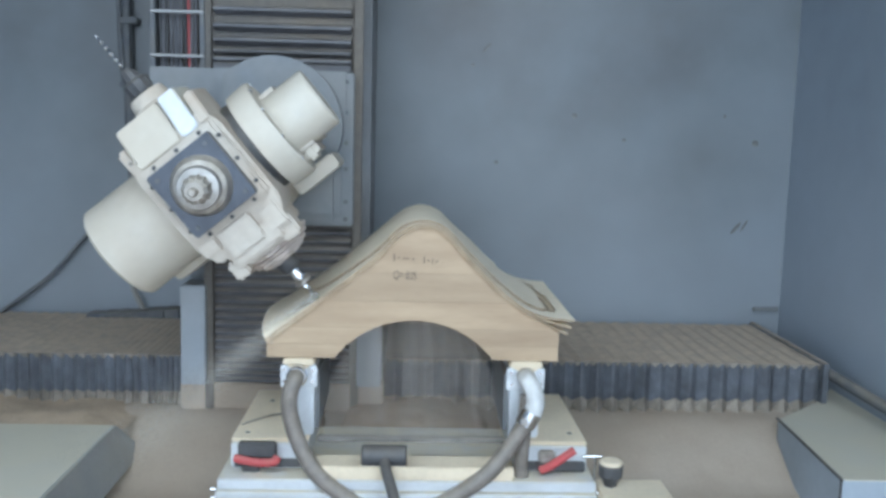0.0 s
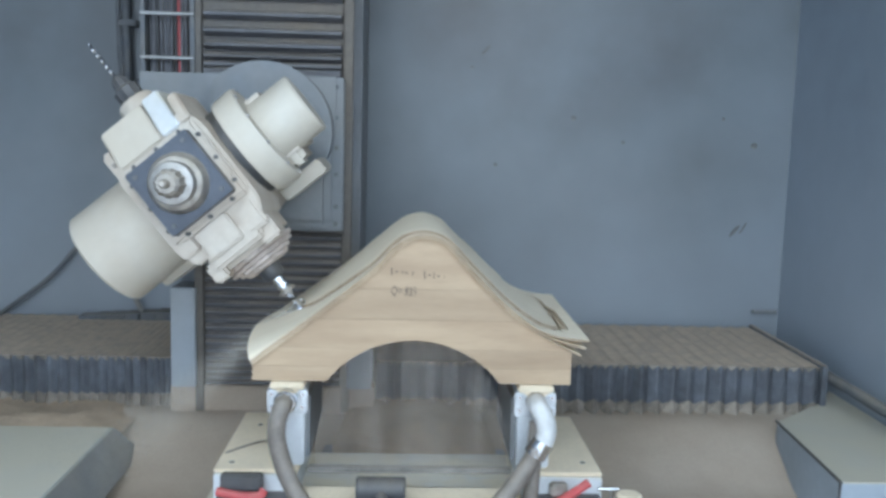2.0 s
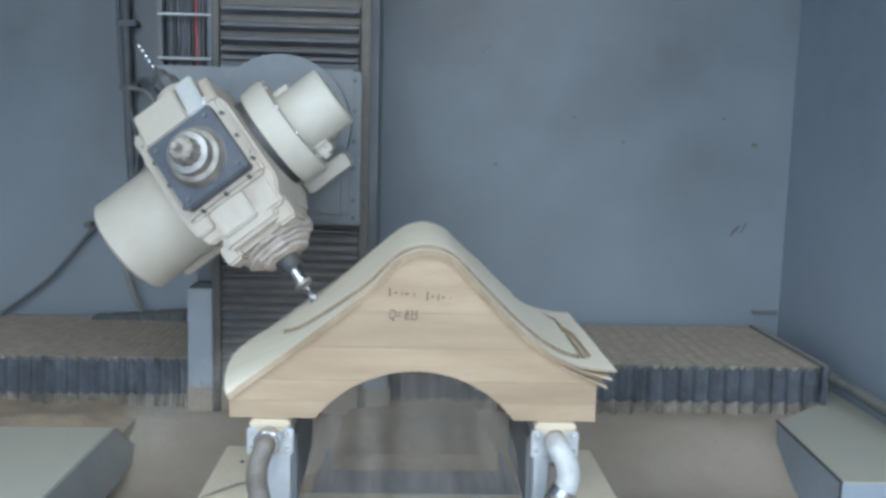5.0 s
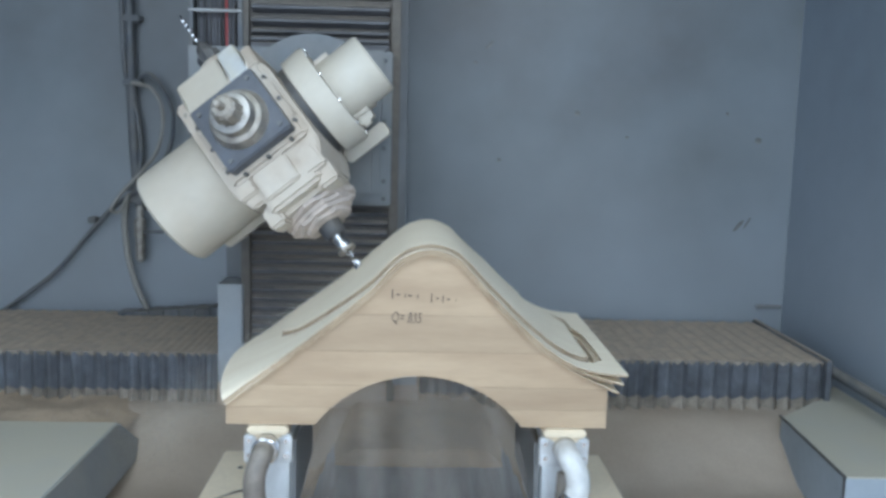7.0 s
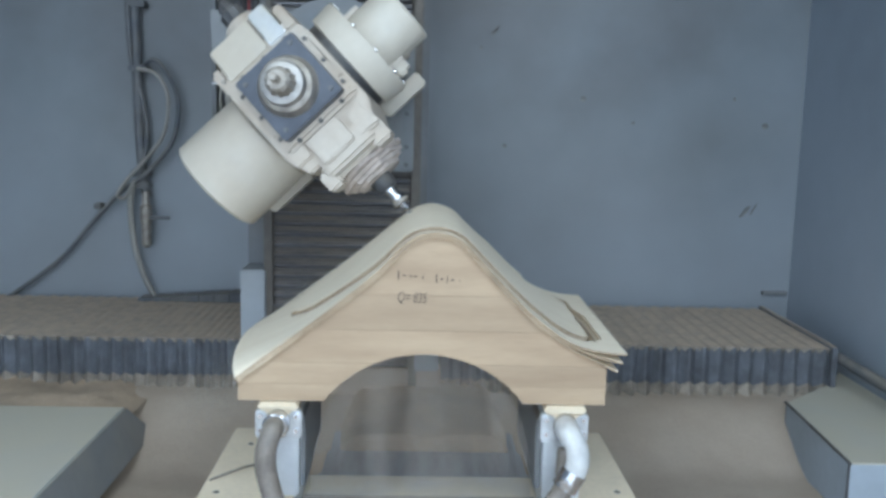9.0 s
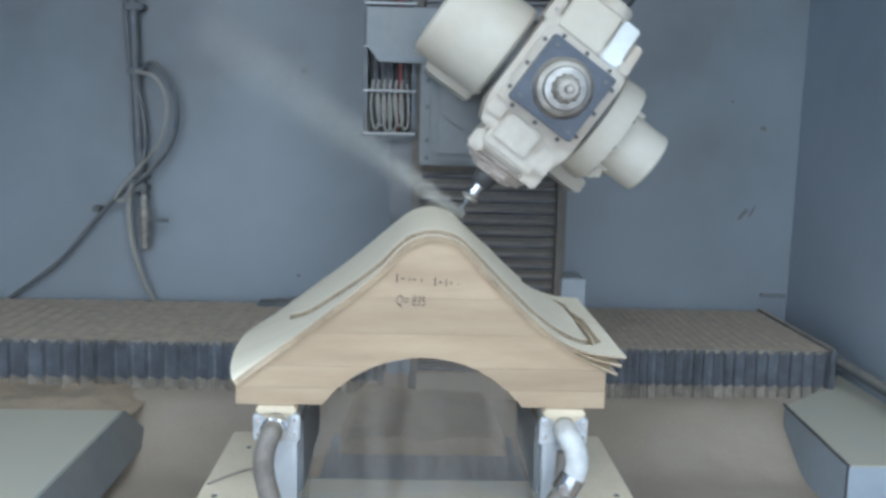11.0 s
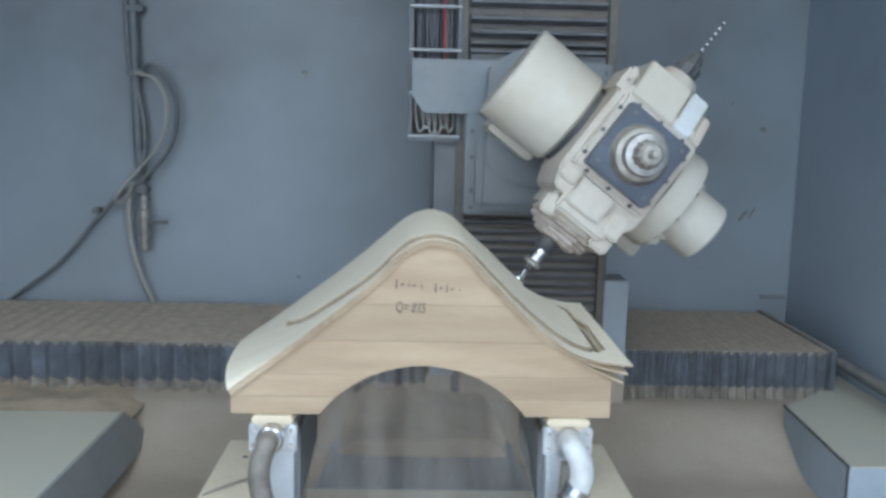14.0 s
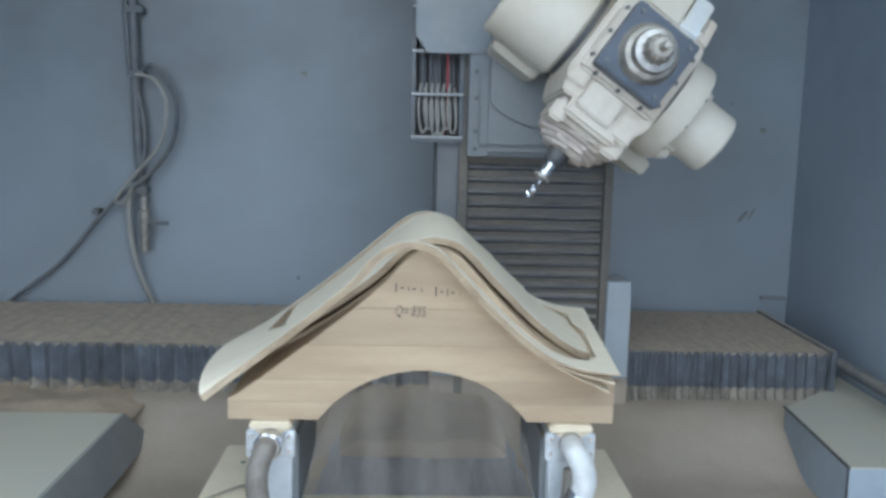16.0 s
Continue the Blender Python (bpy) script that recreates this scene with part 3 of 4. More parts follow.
nut = lathe(B(), "y", (0, -0.035, 0), [(-0.224, 0.019), (-0.218, 0.026), (-0.192, 0.029), (-0.184, 0.030)], 24, wobble=lambda k, i: 0.06 if i % 2 else -0.06)
part("collet_nut", nut, M_STEELDUST, spindle)
part("cutter_shank", lathe(B(), "y", (0, -0.035, 0), [(-0.25, 0.006), (-0.246, 0.009), (-0.222, 0.009)], 12), M_STEELDUST, spindle)
# cutter side
bm = B()
box(bm, -0.078, 0.082, -0.10, 0.10, -0.200, -0.14, 0.012)
box(bm, -0.066, 0.066, -0.125, 0.06, -0.19, -0.13, 0.008)
part("cutter_housing", bm, M_CASTING, spindle, "stepped cast cutter housing")
part("lug", box(B(), -0.088, -0.05, -0.108, -0.05, -0.212, -0.165, 0.006), M_CASTING, spindle)
part("lug", box(B(), 0.045, 0.092, -0.110, -0.04, -0.207, -0.15, 0.006), M_CASTING, spindle)
rnd = random.Random(5)
for k, (z, r) in enumerate(((-0.198, 0.089), (-0.209, 0.080), (-0.219, 0.070), (-0.228, 0.058))):
    jag = [rnd.uniform(-0.13, 0.07) for _ in range(26)]
    bm = lathe(B(), "z", (0.004, 0, 0), [(z, r * 0.9), (z - 0.004, r), (z - 0.011, r * 0.97), (z - 0.014, r * 0.8)], 26, wobble=lambda kk, i, jag=jag: jag[i] * (0.6 if kk == 1 else 1))
    part("seal_skirt", bm, M_SKIRT, spindle, "frayed layered dust skirt")
part("collet", lathe(B(), "z", (0, 0, 0.032), [(-0.306, 0.020), (-0.300, 0.025), (-0.282, 0.027), (-0.262, 0.027)], 20), M_BLACK, spindle, "dark collet chuck")
part("collet_nose", lathe(B(), "z", (0, 0, 0.032), [(-0.346, 0.010), (-0.340, 0.0145), (-0.325, 0.016), (-0.320, 0.0135), (-0.304, 0.0145)], 20), M_STEEL, spindle, "bright collet nose")
part("tool_disc", lathe(B(), "z", (0, 0, 0.03), [(-0.346, 0.016), (-0.344, 0.021), (-0.338, 0.021), (-0.336, 0.013)], 20), M_STEELDUST, spindle)
bm = B()
for k in range(2):
    prev = None
    for i in range(13):
        a = math.pi * k + i * 0.35
        z = -0.312 - 0.0046 * i
        c, s = math.cos(a) * 0.0085, math.sin(a) * 0.0085
        now = [bm.verts.new((c * q - s * w, s * q + c * w, z)) for q, w in ((1, 0), (0.2, 0.45), (-0.1, 0), (0.2, -0.45))]
        if prev:
            for j in range(4):
                bm.faces.new((prev[j], prev[(j + 1) % 4], now[(j + 1) % 4], now[j]))
        else:
            bm.faces.new(now)
        prev = now
    bm.faces.new(prev)
part("milling_cutter", bm, M_STEEL, spindle, "bright fluted milling cutter")
# drill side


def sloped(x0, x1, rise, mat, name, label=""):
    """A housing whose front leans back towards the drill."""
    bm = B()
    prof = [(-0.128, 0.099), (-0.124, 0.112), (-0.088, 0.112 + rise), (0.085, 0.112 + rise), (0.095, 0.10)]
    ends = [[bm.verts.new((x, y, z)) for y, z in prof] for x in (x0, x1)]
    for i in range(5):
        j = (i + 1) % 5
        bm.faces.new((ends[0][i], ends[0][j], ends[1][j], ends[1][i]))
    bm.faces.new(ends[0])
    bm.faces.new(ends[1][::-1])
    bmesh.ops.bevel(bm, geom=list(bm.edges), offset=0.004, segments=2, affect="EDGES")
    return part(name, bm, mat, spindle, label)


sloped(-0.088, 0.022, 0.083, M_CREAM, "drill_housing", "pale cream spindle housing")
sloped(0.026, 0.070, 0.086, M_ALUDUST, "cover_step", "bright aluminium cover")
sloped(0.074, 0.098, 0.060, M_CASTING, "cover_step", "rounded cast end cover")
part("housing_block", box(B(), -0.118, -0.090, -0.085, 0.06, 0.095, 0.160, 0.007), M_CASTING, spindle)
part("housing_screw", cyl(B(), "y", (-0.104, -0.085, 0.128), 0.005, -0.003, 0.004, 8), M_STEELDUST, spindle)
part("cover_plate", box(B(), -0.104, -0.06, -0.128, -0.02, -0.13, -0.094, 0.004), M_CASTING, spindle)
part("cover_plate", box(B(), -0.055, 0.03, -0.137, -0.05, -0.165, -0.10, 0.004), M_CASTING, spindle)
part("cover_plate", box(B(), 0.04, 0.09, -0.128, -0.03, -0.172, -0.11, 0.006), M_CASTING, spindle)
part("drill_flange", lathe(B(), "z", (0, 0, 0), [(0.183, 0.062), (0.19, 0.062), (0.205, 0.046), (0.225, 0.043), (0.231, 0.038)], 32), M_CASTING, spindle)
part("drill_chuck", lathe(B(), "z", (0, 0, 0), [(0.229, 0.020), (0.24, 0.027), (0.262, 0.027), (0.268, 0.019), (0.285, 0.016), (0.296, 0.008)], 20, wobble=lambda k, i: 0.08 if i % 2 else -0.05), M_BLACK, spindle, "black drill chuck")
bm = B()
prev = None
for i in range(33):
    a, z, r = i * 0.62, 0.292 + 0.003 * i, 0.0048 if i < 30 else 0.0048 - 0.0012 * (i - 29)
    now = [bm.verts.new((math.cos(a) * r * q - math.sin(a) * r * w, math.sin(a) * r * q + math.cos(a) * r * w, z)) for q, w in ((1, 0), (0, 0.4), (-1, 0), (0, -0.4))]
    if prev:
        for j in range(4):
            bm.faces.new((prev[j], prev[(j + 1) % 4], now[(j + 1) % 4], now[j]))
    else:
        bm.faces.new(now)
    prev = now
bm.faces.new(prev)
part("twist_drill", bm, M_STEEL, spindle, "long bright twist drill")

# ---- long bellows on both sides of the column ----
bel_left = thing("rail_bellows", "black pleated rail bellows caked with brown dust", "bellows", "rail bellows beside the column")
bel_right = thing("rail_bellows", "black pleated rail bellows caked with brown dust", "bellows", "rail bellows beside the column")


def pleat_mesh():
    bm = B()
    w, out = 0.0265, 0.024
    path = lambda o: [(2.558 - o, -0.793), (2.558 - o, -0.655 + o * 0.22), (3.10, -0.655 + o * 0.22)]
    lines = [[bm.verts.new((x, y, z)) for y, z in path(o)] for x, o in ((-w, 0), (-w * 0.1, out), (w * 0.1, out), (w, 0))]
    for k, (a, c) in enumerate(zip(lines, lines[1:])):
        for i in range(2):
            bm.faces.new((a[i], a[i + 1], c[i + 1], c[i])).material_index = 0
    # dust caked in the folds at the foot and along the upper edge
    for dx in (-1, 1):
        for tri in (((dx * w, 2.552, -0.790), (0, 2.512, -0.797), (0, 2.527, -0.752)), ((dx * w, 2.556, -0.790), (0, 2.527, -0.752), (dx * w, 2.549, -0.772)),
                    ((dx * w, 2.550, -0.654), (0, 2.5315, -0.650), (dx * w * 0.5, 2.5425, -0.666))):
            bm.faces.new([bm.verts.new(p) for p in tri]).material_index = 1
    bmesh.ops.recalc_face_normals(bm, faces=bm.faces)
    me = bpy.data.meshes.new("pleat")
    bm.to_mesh(me)
    bm.free()
    me.materials.append(M_BELLOWS)
    me.materials.append(M_PLEATDUST)
    return me


N_LEFT, N_RIGHT = 36, 28
me_pleat = pleat_mesh()
pleats_left, pleats_right = [], []
for root, keep, n in ((bel_left, pleats_left, N_LEFT), (bel_right, pleats_right, N_RIGHT)):
    for k in range(n):
        ob = new("pleat", me_pleat)
        ob.parent = root
        keep.append(ob)
guide = thing("rail_guide", "dark guide rail under the bellows", "guide rail")
part("beam", box(B(), LEFT + 0.01, 1.25, 2.575, 3.12, -0.80, -0.672), M_COLUMN, guide)
part("end_plate", box(B(), 1.235, 1.252, 2.53, 3.12, -0.80, -0.645, 0.003), M_BELLOWS, guide)

# ---- things that ride on the table ----
RIDERS = []


def ride(ob):
    RIDERS.append(ob)
    return ob


table = ride(thing("machine_table", "aluminium machine table with slotted front beam", "machine table"))
part("top", box(B(), -0.41, 0.44, 1.93, 2.30, -0.80, -0.776, 0.003), M_ALUDUST, table)
for z0, z1 in ((-0.815, -0.801), (-0.838, -0.818), (-0.90, -0.841)):
    part("front_beam", box(B(), -0.412, 0.442, 1.915, 1.99, z0, z1, 0.003), M_ALUDUST, table)
part("slot", box(B(), -0.40, 0.43, 1.935, 1.985, -0.842, -0.80), M_BLACK, table)
part("rear_beam", box(B(), -0.40, 0.43, 2.22, 2.30, -0.885, -0.801, 0.003), M_ALUDUST, table)
for x in (-0.417, 0.447):
    for z in (-0.80, -0.82, -0.86):
        part("end_bolt", cyl(B(), "x", (x, 1.93, z), 0.006, -0.006, 0.006, 10), M_STEEL, table)

for x0, x1, n in ((-0.392, -0.218, 0), (0.262, 0.430, 1)):
    con = ride(thing("support_console", "dusty aluminium support console with pale board top", "console", "consoles on the table"))
    part("body", box(B(), x0, x1, 2.00, 2.40, -0.776, -0.7165, 0.003), M_ALUDUST, con)
    part("board", box(B(), x0 - 0.002, x1 + 0.002, 2.006, 2.40, -0.716, -0.7085, 0.003), M_SAWN, con, "pale dust-covered board")
    part("slot", box(B(), x0 + 0.008, x1 - 0.006, 1.996, 2.01, -0.772, -0.752), M_BLACK, con)
    for hx, hy in ((x0 + 0.03, 2.05), (x1 - 0.03, 2.07), (x0 + 0.05, 2.3)):
        part("bolt_hole", cyl(B(), "z", (hx, hy, -0.709), 0.006, -0.002, 0.0012, 12), M_BLACK, con)
    cl = ride(thing("lever_clamp", "black clamp block with red lever", "clamp", "clamps on the consoles"))
    if n == 0:
        part("block", box(B(), -0.372, -0.286, 1.972, 1.997, -0.742, -0.708, 0.004), M_BLACK, cl)
        part("foot", box(B(), -0.362, -0.325, 1.975, 1.997, -0.79, -0.757, 0.003), M_BLACK, cl)
        part("lever", pipe(B(), [(-0.378, 1.968, -0.741), (-0.33, 1.962, -0.748), (-0.29, 1.965, -0.748), (-0.282, 1.972, -0.738)], 0.0095, 10), M_RED, cl, "red plastic lever")
    else:
        part("block", box(B(), 0.315, 0.352, 1.972, 1.997, -0.748, -0.722, 0.004), M_STEELDUST, cl)
        part("foot", box(B(), 0.31, 0.425, 1.985, 1.999, -0.772, -0.750, 0.003), M_BLACK, cl)
        part("lever", pipe(B(), [(0.318, 1.968, -0.762), (0.335, 1.962, -0.752), (0.365, 1.955, -0.728), (0.392, 1.955, -0.708)], 0.0095, 10), M_RED, cl, "red plastic lever")

# pods under the form
for x0, x1 in ((-0.276, -0.204), (0.244, 0.320)):
    pod = ride(thing("vacuum_pod", "dusty aluminium vacuum post under the wooden form", "vacuum post", "posts under the form"))
    part("post", box(B(), x0 + 0.004, x1 - 0.002, 2.03, 2.38, -0.708, -0.535, 0.004), M_ALUDUST, pod)
    part("head_plate", box(B(), x0 - 0.006, x1 + 0.006, 2.012, 2.032, -0.588, -0.5355, 0.003), M_PODPLATE, pod)
    bm = B()
    mid = (x0 + x1) / 2
    tips = [[bm.verts.new(q) for q in ((x0 + 0.010, y, -0.5352), (x1 - 0.010, y, -0.5352), (mid + 0.014, y, -0.546), (mid, y, -0.552), (mid - 0.012, y, -0.545))] for y in (2.0095, 2.0122)]
    for i in range(5):
        j = (i + 1) % 5
        bm.faces.new((tips[0][i], tips[0][j], tips[1][j], tips[1][i]))
    bm.faces.new(tips[0])
    bm.faces.new(tips[1][::-1])
    part("caked_dust", bm, M_SAWN, pod, "pale dust caked below the pad", False)
    part("pad", box(B(), x0, x1, 2.006, 2.45, -0.535, -0.520, 0.004), M_SAWN, pod, "pale wooden pad")
    for sx in (x0 + 0.004, x1 - 0.004):
        for sz in (-0.572, -0.545):
            part("screw", cyl(B(), "y", (sx, 2.012, sz), 0.0045, -0.005, 0.001, 8), M_STEEL, pod)
    part("port", cyl(B(), "y", ((x0 + x1) / 2, 2.012, -0.553), 0.021, -0.014, 0.002, 18), M_STEELDUST, pod)
    part("brace", box(B(), x1 - 0.004 if x0 < 0 else x0 - 0.006, x1 + 0.006 if x0 < 0 else x0 + 0.004, 2.06, 2.36, -0.70, -0.56, 0.003), M_GREYPLATE, pod)

hose = ride(thing("vacuum_hose", "grey ribbed vacuum hose hanging from the post", "hose", "vacuum hoses"))
part("tube", pipe(B(), [(-0.240, 2.0, -0.553), (-0.243, 1.965, -0.556), (-0.253, 1.955, -0.59), (-0.251, 1.955, -0.635), (-0.228, 1.945, -0.702), (-0.185, 1.93, -0.765), (-0.122, 1.92, -0.812), (-0.06, 1.91, -0.838), (0.0, 1.90, -0.846)], 0.0185, 14, 14, 0.022), M_HOSE, hose)
part("cuff", cyl(B(), "y", (-0.240, 1.985, -0.553), 0.024, -0.012, 0.014, 20, 0.003), M_STEEL, hose, "steel hose cuff")
hose = ride(thing("vacuum_hose", "grey ribbed vacuum hose with white taped elbow", "hose", "vacuum hoses"))
part("elbow", pipe(B(), [(0.282, 2.0, -0.553), (0.283, 1.965, -0.555), (0.293, 1.952, -0.572), (0.297, 1.948, -0.60), (0.290, 1.946, -0.625)], 0.0205, 16, 8, 0.02), M_WHITEPIPE, hose, "white taped pipe elbow")
part("hose_clamp", pipe(B(), [(0.291, 1.946, -0.618), (0.283, 1.945, -0.632), (0.274, 1.944, -0.647)], 0.0235, 18, 4), M_STEEL, hose, "steel hose clamp")
part("clamp_screw", box(B(), 0.262, 0.278, 1.918, 1.934, -0.642, -0.624, 0.002), M_STEEL, hose)
part("tube", pipe(B(), [(0.278, 1.945, -0.64), (0.247, 1.94, -0.69), (0.197, 1.93, -0.752), (0.141, 1.92, -0.793), (0.077, 1.91, -0.826), (0.01, 1.90, -0.846)], 0.0185, 14, 16, 0.022), M_HOSE, hose)
hose = ride(thing("drain_hose", "dull grey hose hanging straight down", "hose"))
part("tube", pipe(B(), [(0.283, 1.985, -0.59), (0.277, 1.975, -0.67), (0.273, 1.97, -0.735), (0.273, 1.965, -0.83), (0.273, 1.96, -0.92)], 0.0165, 14, 10, 0.02), M_HOSE, hose)

ride(single("acrylic_rail", box(B(), -0.20, 0.24, 2.035, 2.055, -0.724, -0.712, 0.003), M_CLEAR, "glossy clear rail between the consoles", "rail"))
bm = B()
rim = [(0.022 - 0.208 * math.copysign(abs(math.cos(a)) ** 0.7, math.cos(a)), -0.716 + 0.272 * math.sin(a) ** 0.9) for a in [math.pi * i / 40 for i in range(41)]]
sides = [[bm.verts.new((x, y, z)) for x, z in rim] for y in (2.060, 2.064)]
for i in range(40):
    bm.faces.new((sides[0][i], sides[0][i + 1], sides[1][i + 1], sides[1][i]))
bm.faces.new(sides[0])
bm.faces.new(sides[1][::-1])
pane = ride(single("acrylic_sheet", bm, M_PANE, "arched clear acrylic sheet, scratched and dusty, between the posts", "acrylic sheet", smooth=False))
pane.visible_shadow = False
ride(single("spacer_board", box(B(), -0.205, 0.255, 1.945, 2.03, -0.7755, -0.752, 0.003), M_SAWN, "pale spacer board lying on the table", "board"))
ride(single("front_lip", box(B(), -0.20, 0.25, 1.932, 1.943, -0.7755, -0.745, 0.002), M_SAWN, "pale strip along the table front", "strip"))
mallet = ride(thing("rubber_mallet", "black rubber mallet lying on the table", "mallet"))
part("mallet_head", lathe(B(), "x", (-0.040, 1.955, -0.7265), [(-0.051, 0.021), (-0.047, 0.025), (0.047, 0.025), (0.051, 0.021)], 24), M_BLACK, mallet)
part("handle", pipe(B(), [(-0.040, 1.95, -0.7265), (-0.034, 1.91, -0.745), (-0.022, 1.87, -0.768), (-0.010, 1.83, -0.792), (-0.004, 1.80, -0.81)], 0.0125, 12), M_BLACK, mallet)
knob = ride(thing("clamp_knob", "black knob with dusty top on a pale board", "knob"))
part("knob_body", lathe(B(), "z", (0.476, 1.95, 0), [(-0.79, 0.012), (-0.775, 0.018), (-0.765, 0.026), (-0.742, 0.027), (-0.736, 0.022)], 24, wobble=lambda k, i: 0.05 if i % 3 == 0 else 0), M_BLACK, knob)
part("knob_cap", lathe(B(), "z", (0.476, 1.95, 0), [(-0.738, 0.026), (-0.733, 0.027), (-0.729, 0.022)], 24), M_SAWN, knob)
ride(single("side_board", box(B(), 0.445, 0.605, 1.86, 1.99, -0.815, -0.79, 0.003), M_SAWN, "pale board fixed at the table end", "board"))
ride(single("steel_rod", pipe(B(), [(-0.385, 2.10, -0.706), (-0.33, 2.16, -0.704), (-0.285, 2.19, -0.705)], 0.0022, 8), M_STEELDUST, "thin dark rod lying on the console board", "rod"))
tbolt = ride(thing("t_bolt", "small steel clamping bolt beside the knob", "bolt"))
part("shaft", cyl(B(), "z", (0.448, 1.985, -0.765), 0.004, -0.03, 0.03, 10), M_STEEL, tbolt)
part("cross_bar", cyl(B(), "x", (0.440, 1.985, -0.735), 0.004, -0.022, 0.022, 10), M_STEEL, tbolt)
for k in range(14):
    x = -0.38 + 0.06 * k
    part("tee_slot", box(B(), x, x + 0.012, 1.9135, 1.918, -0.868, -0.856, 0.001), M_BLACK, table)
cover = ride(thing("way_cover", "dark telescopic way cover behind the table", "way cover"))
for k in range(4):
    part("cover_plate", box(B(), -0.215 + 0.006 * k, 0.285 - 0.006 * k, 2.31 + 0.15 * k, 2.462 + 0.15 * k, -0.90, -0.836 - 0.004 * k, 0.004), M_COVER, cover)


def heap_mid(x, y):
    d = ease(0.27, 0.16, abs(x - 0.035)) * ease(2.165, 2.185, y + 0.012 * noise.noise(Vector((x * 9, 0, 3))))
    return -0.885 + d * (0.085 + 0.03 * ease(2.2, 2.45, y) + 0.022 * lump(x, y))


sheet("chip_heap", -0.25, 0.32, 2.13, 2.55, 80, 60, heap_mid, M_CHIPS, "mound of brown wood chips behind the table", "wood chips", "stuff")

# ---- wooden form ----
FRONT = 2.02
CREST = spline([(x, 0, z) for x, z in ((-0.312, -0.482), (-0.287, -0.466), (-0.227, -0.421), (-0.122, -0.340), (-0.053, -0.281), (-0.019, -0.244), (0.009, -0.223), (0.043, -0.216), (0.076, -0.226), (0.101, -0.249), (0.145, -0.297),
                                       (0.204, -0.355), (0.255, -0.395), (0.307, -0.426), (0.374, -0.458))], 12)
CX, CZ = [p.x for p in CREST], [p.z for p in CREST]


def crest(x):
    return float(np.interp(x, CX, CZ))


def arch(x):
    r, zc = 0.229, -0.429 - 0.229
    d = x - 0.023
    return zc + math.sqrt(max(0, r * r - d * d)) if abs(d) < 0.182 else -0.519


form = ride(thing("wooden_form", "arched bending form laminated from pale wooden boards", "bending form"))
XS = sorted([-0.314 + 0.67 * i / 170 for i in range(171)] + [0.023 - 0.1815, 0.023 + 0.1815])
for z0, z1 in ((-0.519, -0.487), (-0.487, -0.447), (-0.447, -0.385), (-0.385, -0.320), (-0.320, -0.20)):
    runs, cur = [], []
    for x in XS:
        lo, hi = max(arch(x), z0 + 0.0002), min(crest(x), z1 - 0.0002)
        if hi > lo:
            cur.append((x, lo, hi))
        elif cur:
            runs.append(cur)
            cur = []
    if cur:
        runs.append(cur)
    for run in runs:
        if len(run) < 3:
            continue
        bm = B()
        y0, y1 = FRONT, FRONT + 0.50
        cols = [[bm.verts.new(p) for p in ((x, y0, lo), (x, y0, hi), (x, y1, hi), (x, y1, lo))] for x, lo, hi in run]
        for a, b in zip(cols, cols[1:]):
            for i in range(4):
                j = (i + 1) % 4
                bm.faces.new((a[i], a[j], b[j], b[i]))
        bm.faces.new(cols[0])
        bm.faces.new(cols[-1][::-1])
        part("board", bm, M_WOOD, form)

# pencil marks: a line of strokes and a readable note
for k, (dx, w, h) in enumerate(((0, 0.004, 0.020), (0.008, 0.012, 0.003), (0.022, 0.003, 0.009), (0.028, 0.013, 0.003), (0.044, 0.003, 0.010), (0.068, 0.004, 0.020), (0.076, 0.010, 0.003), (0.088, 0.003, 0.016), (0.095, 0.010, 0.003), (0.110, 0.003, 0.003))):
    x = -0.028 + dx
    z = -0.283 - 0.08 * dx
    part("pencil_stroke", box(B(), x, x + w * 0.55, FRONT - 0.0012, FRONT - 0.0002, z - h * 0.4, z + h * 0.4), M_INK, form)
curve = bpy.data.curves.new("note", "FONT")
curve.body, curve.size, curve.extrude = "Q= 835", 0.027, 0.0003
curve.offset, curve.shear = -0.0003, 0.12
tmp = new("note_source", curve)
bpy.context.view_layer.update()
me = bpy.data.meshes.new_from_object(tmp.evaluated_get(bpy.context.evaluated_depsgraph_get()))
bpy.data.objects.remove(tmp)
me.materials.clear()
me.materials.append(M_INK)
me.transform(pose(-0.029, FRONT - 0.0008, -0.332, 90, 2, 0) @ Matrix.Diagonal((0.62, 1, 1, 1)))
note = new("note", me)
note.parent = form
note["label"] = "handwritten pencil note"

# ---- veneer shell and the offcut frame round it ----
LEN = [0.0]
for a, b in zip(CREST, CREST[1:]):
    LEN.append(LEN[-1] + (b - a).length)
SPAN = LEN[-1]
NX_, NY_ = 170, 100
SHEET_Y0, SHEET_DY = FRONT - 0.006, 0.522
# inner outline in lengths along the sheet and its depth
IN_S0, IN_S1, ROUND, ROUND_END = 0.100, SPAN - 0.046, 0.028, 0.060


def inside(s, y, grow=0.0):
    near = float(np.interp(s, (0.10, 0.143, 0.226, 0.30, 0.36, 0.45, 0.53, 0.62, 0.72, 0.83), (0.205, 0.160, 0.105, 0.068, 0.048, 0.042, 0.052, 0.068, 0.078, 0.078)))
    y0, y1 = near - grow, SHEET_DY - 0.040 - 0.5 * (near - 0.045) + grow
    q = ROUND if s < 0.5 * SPAN else ROUND_END
    dx = max(IN_S0 - grow + q - s, s - (IN_S1 + grow - q), 0)
    dy = max(y0 + q - y, y - (y1 - q), 0)
    return dx * dx + dy * dy <= q * q


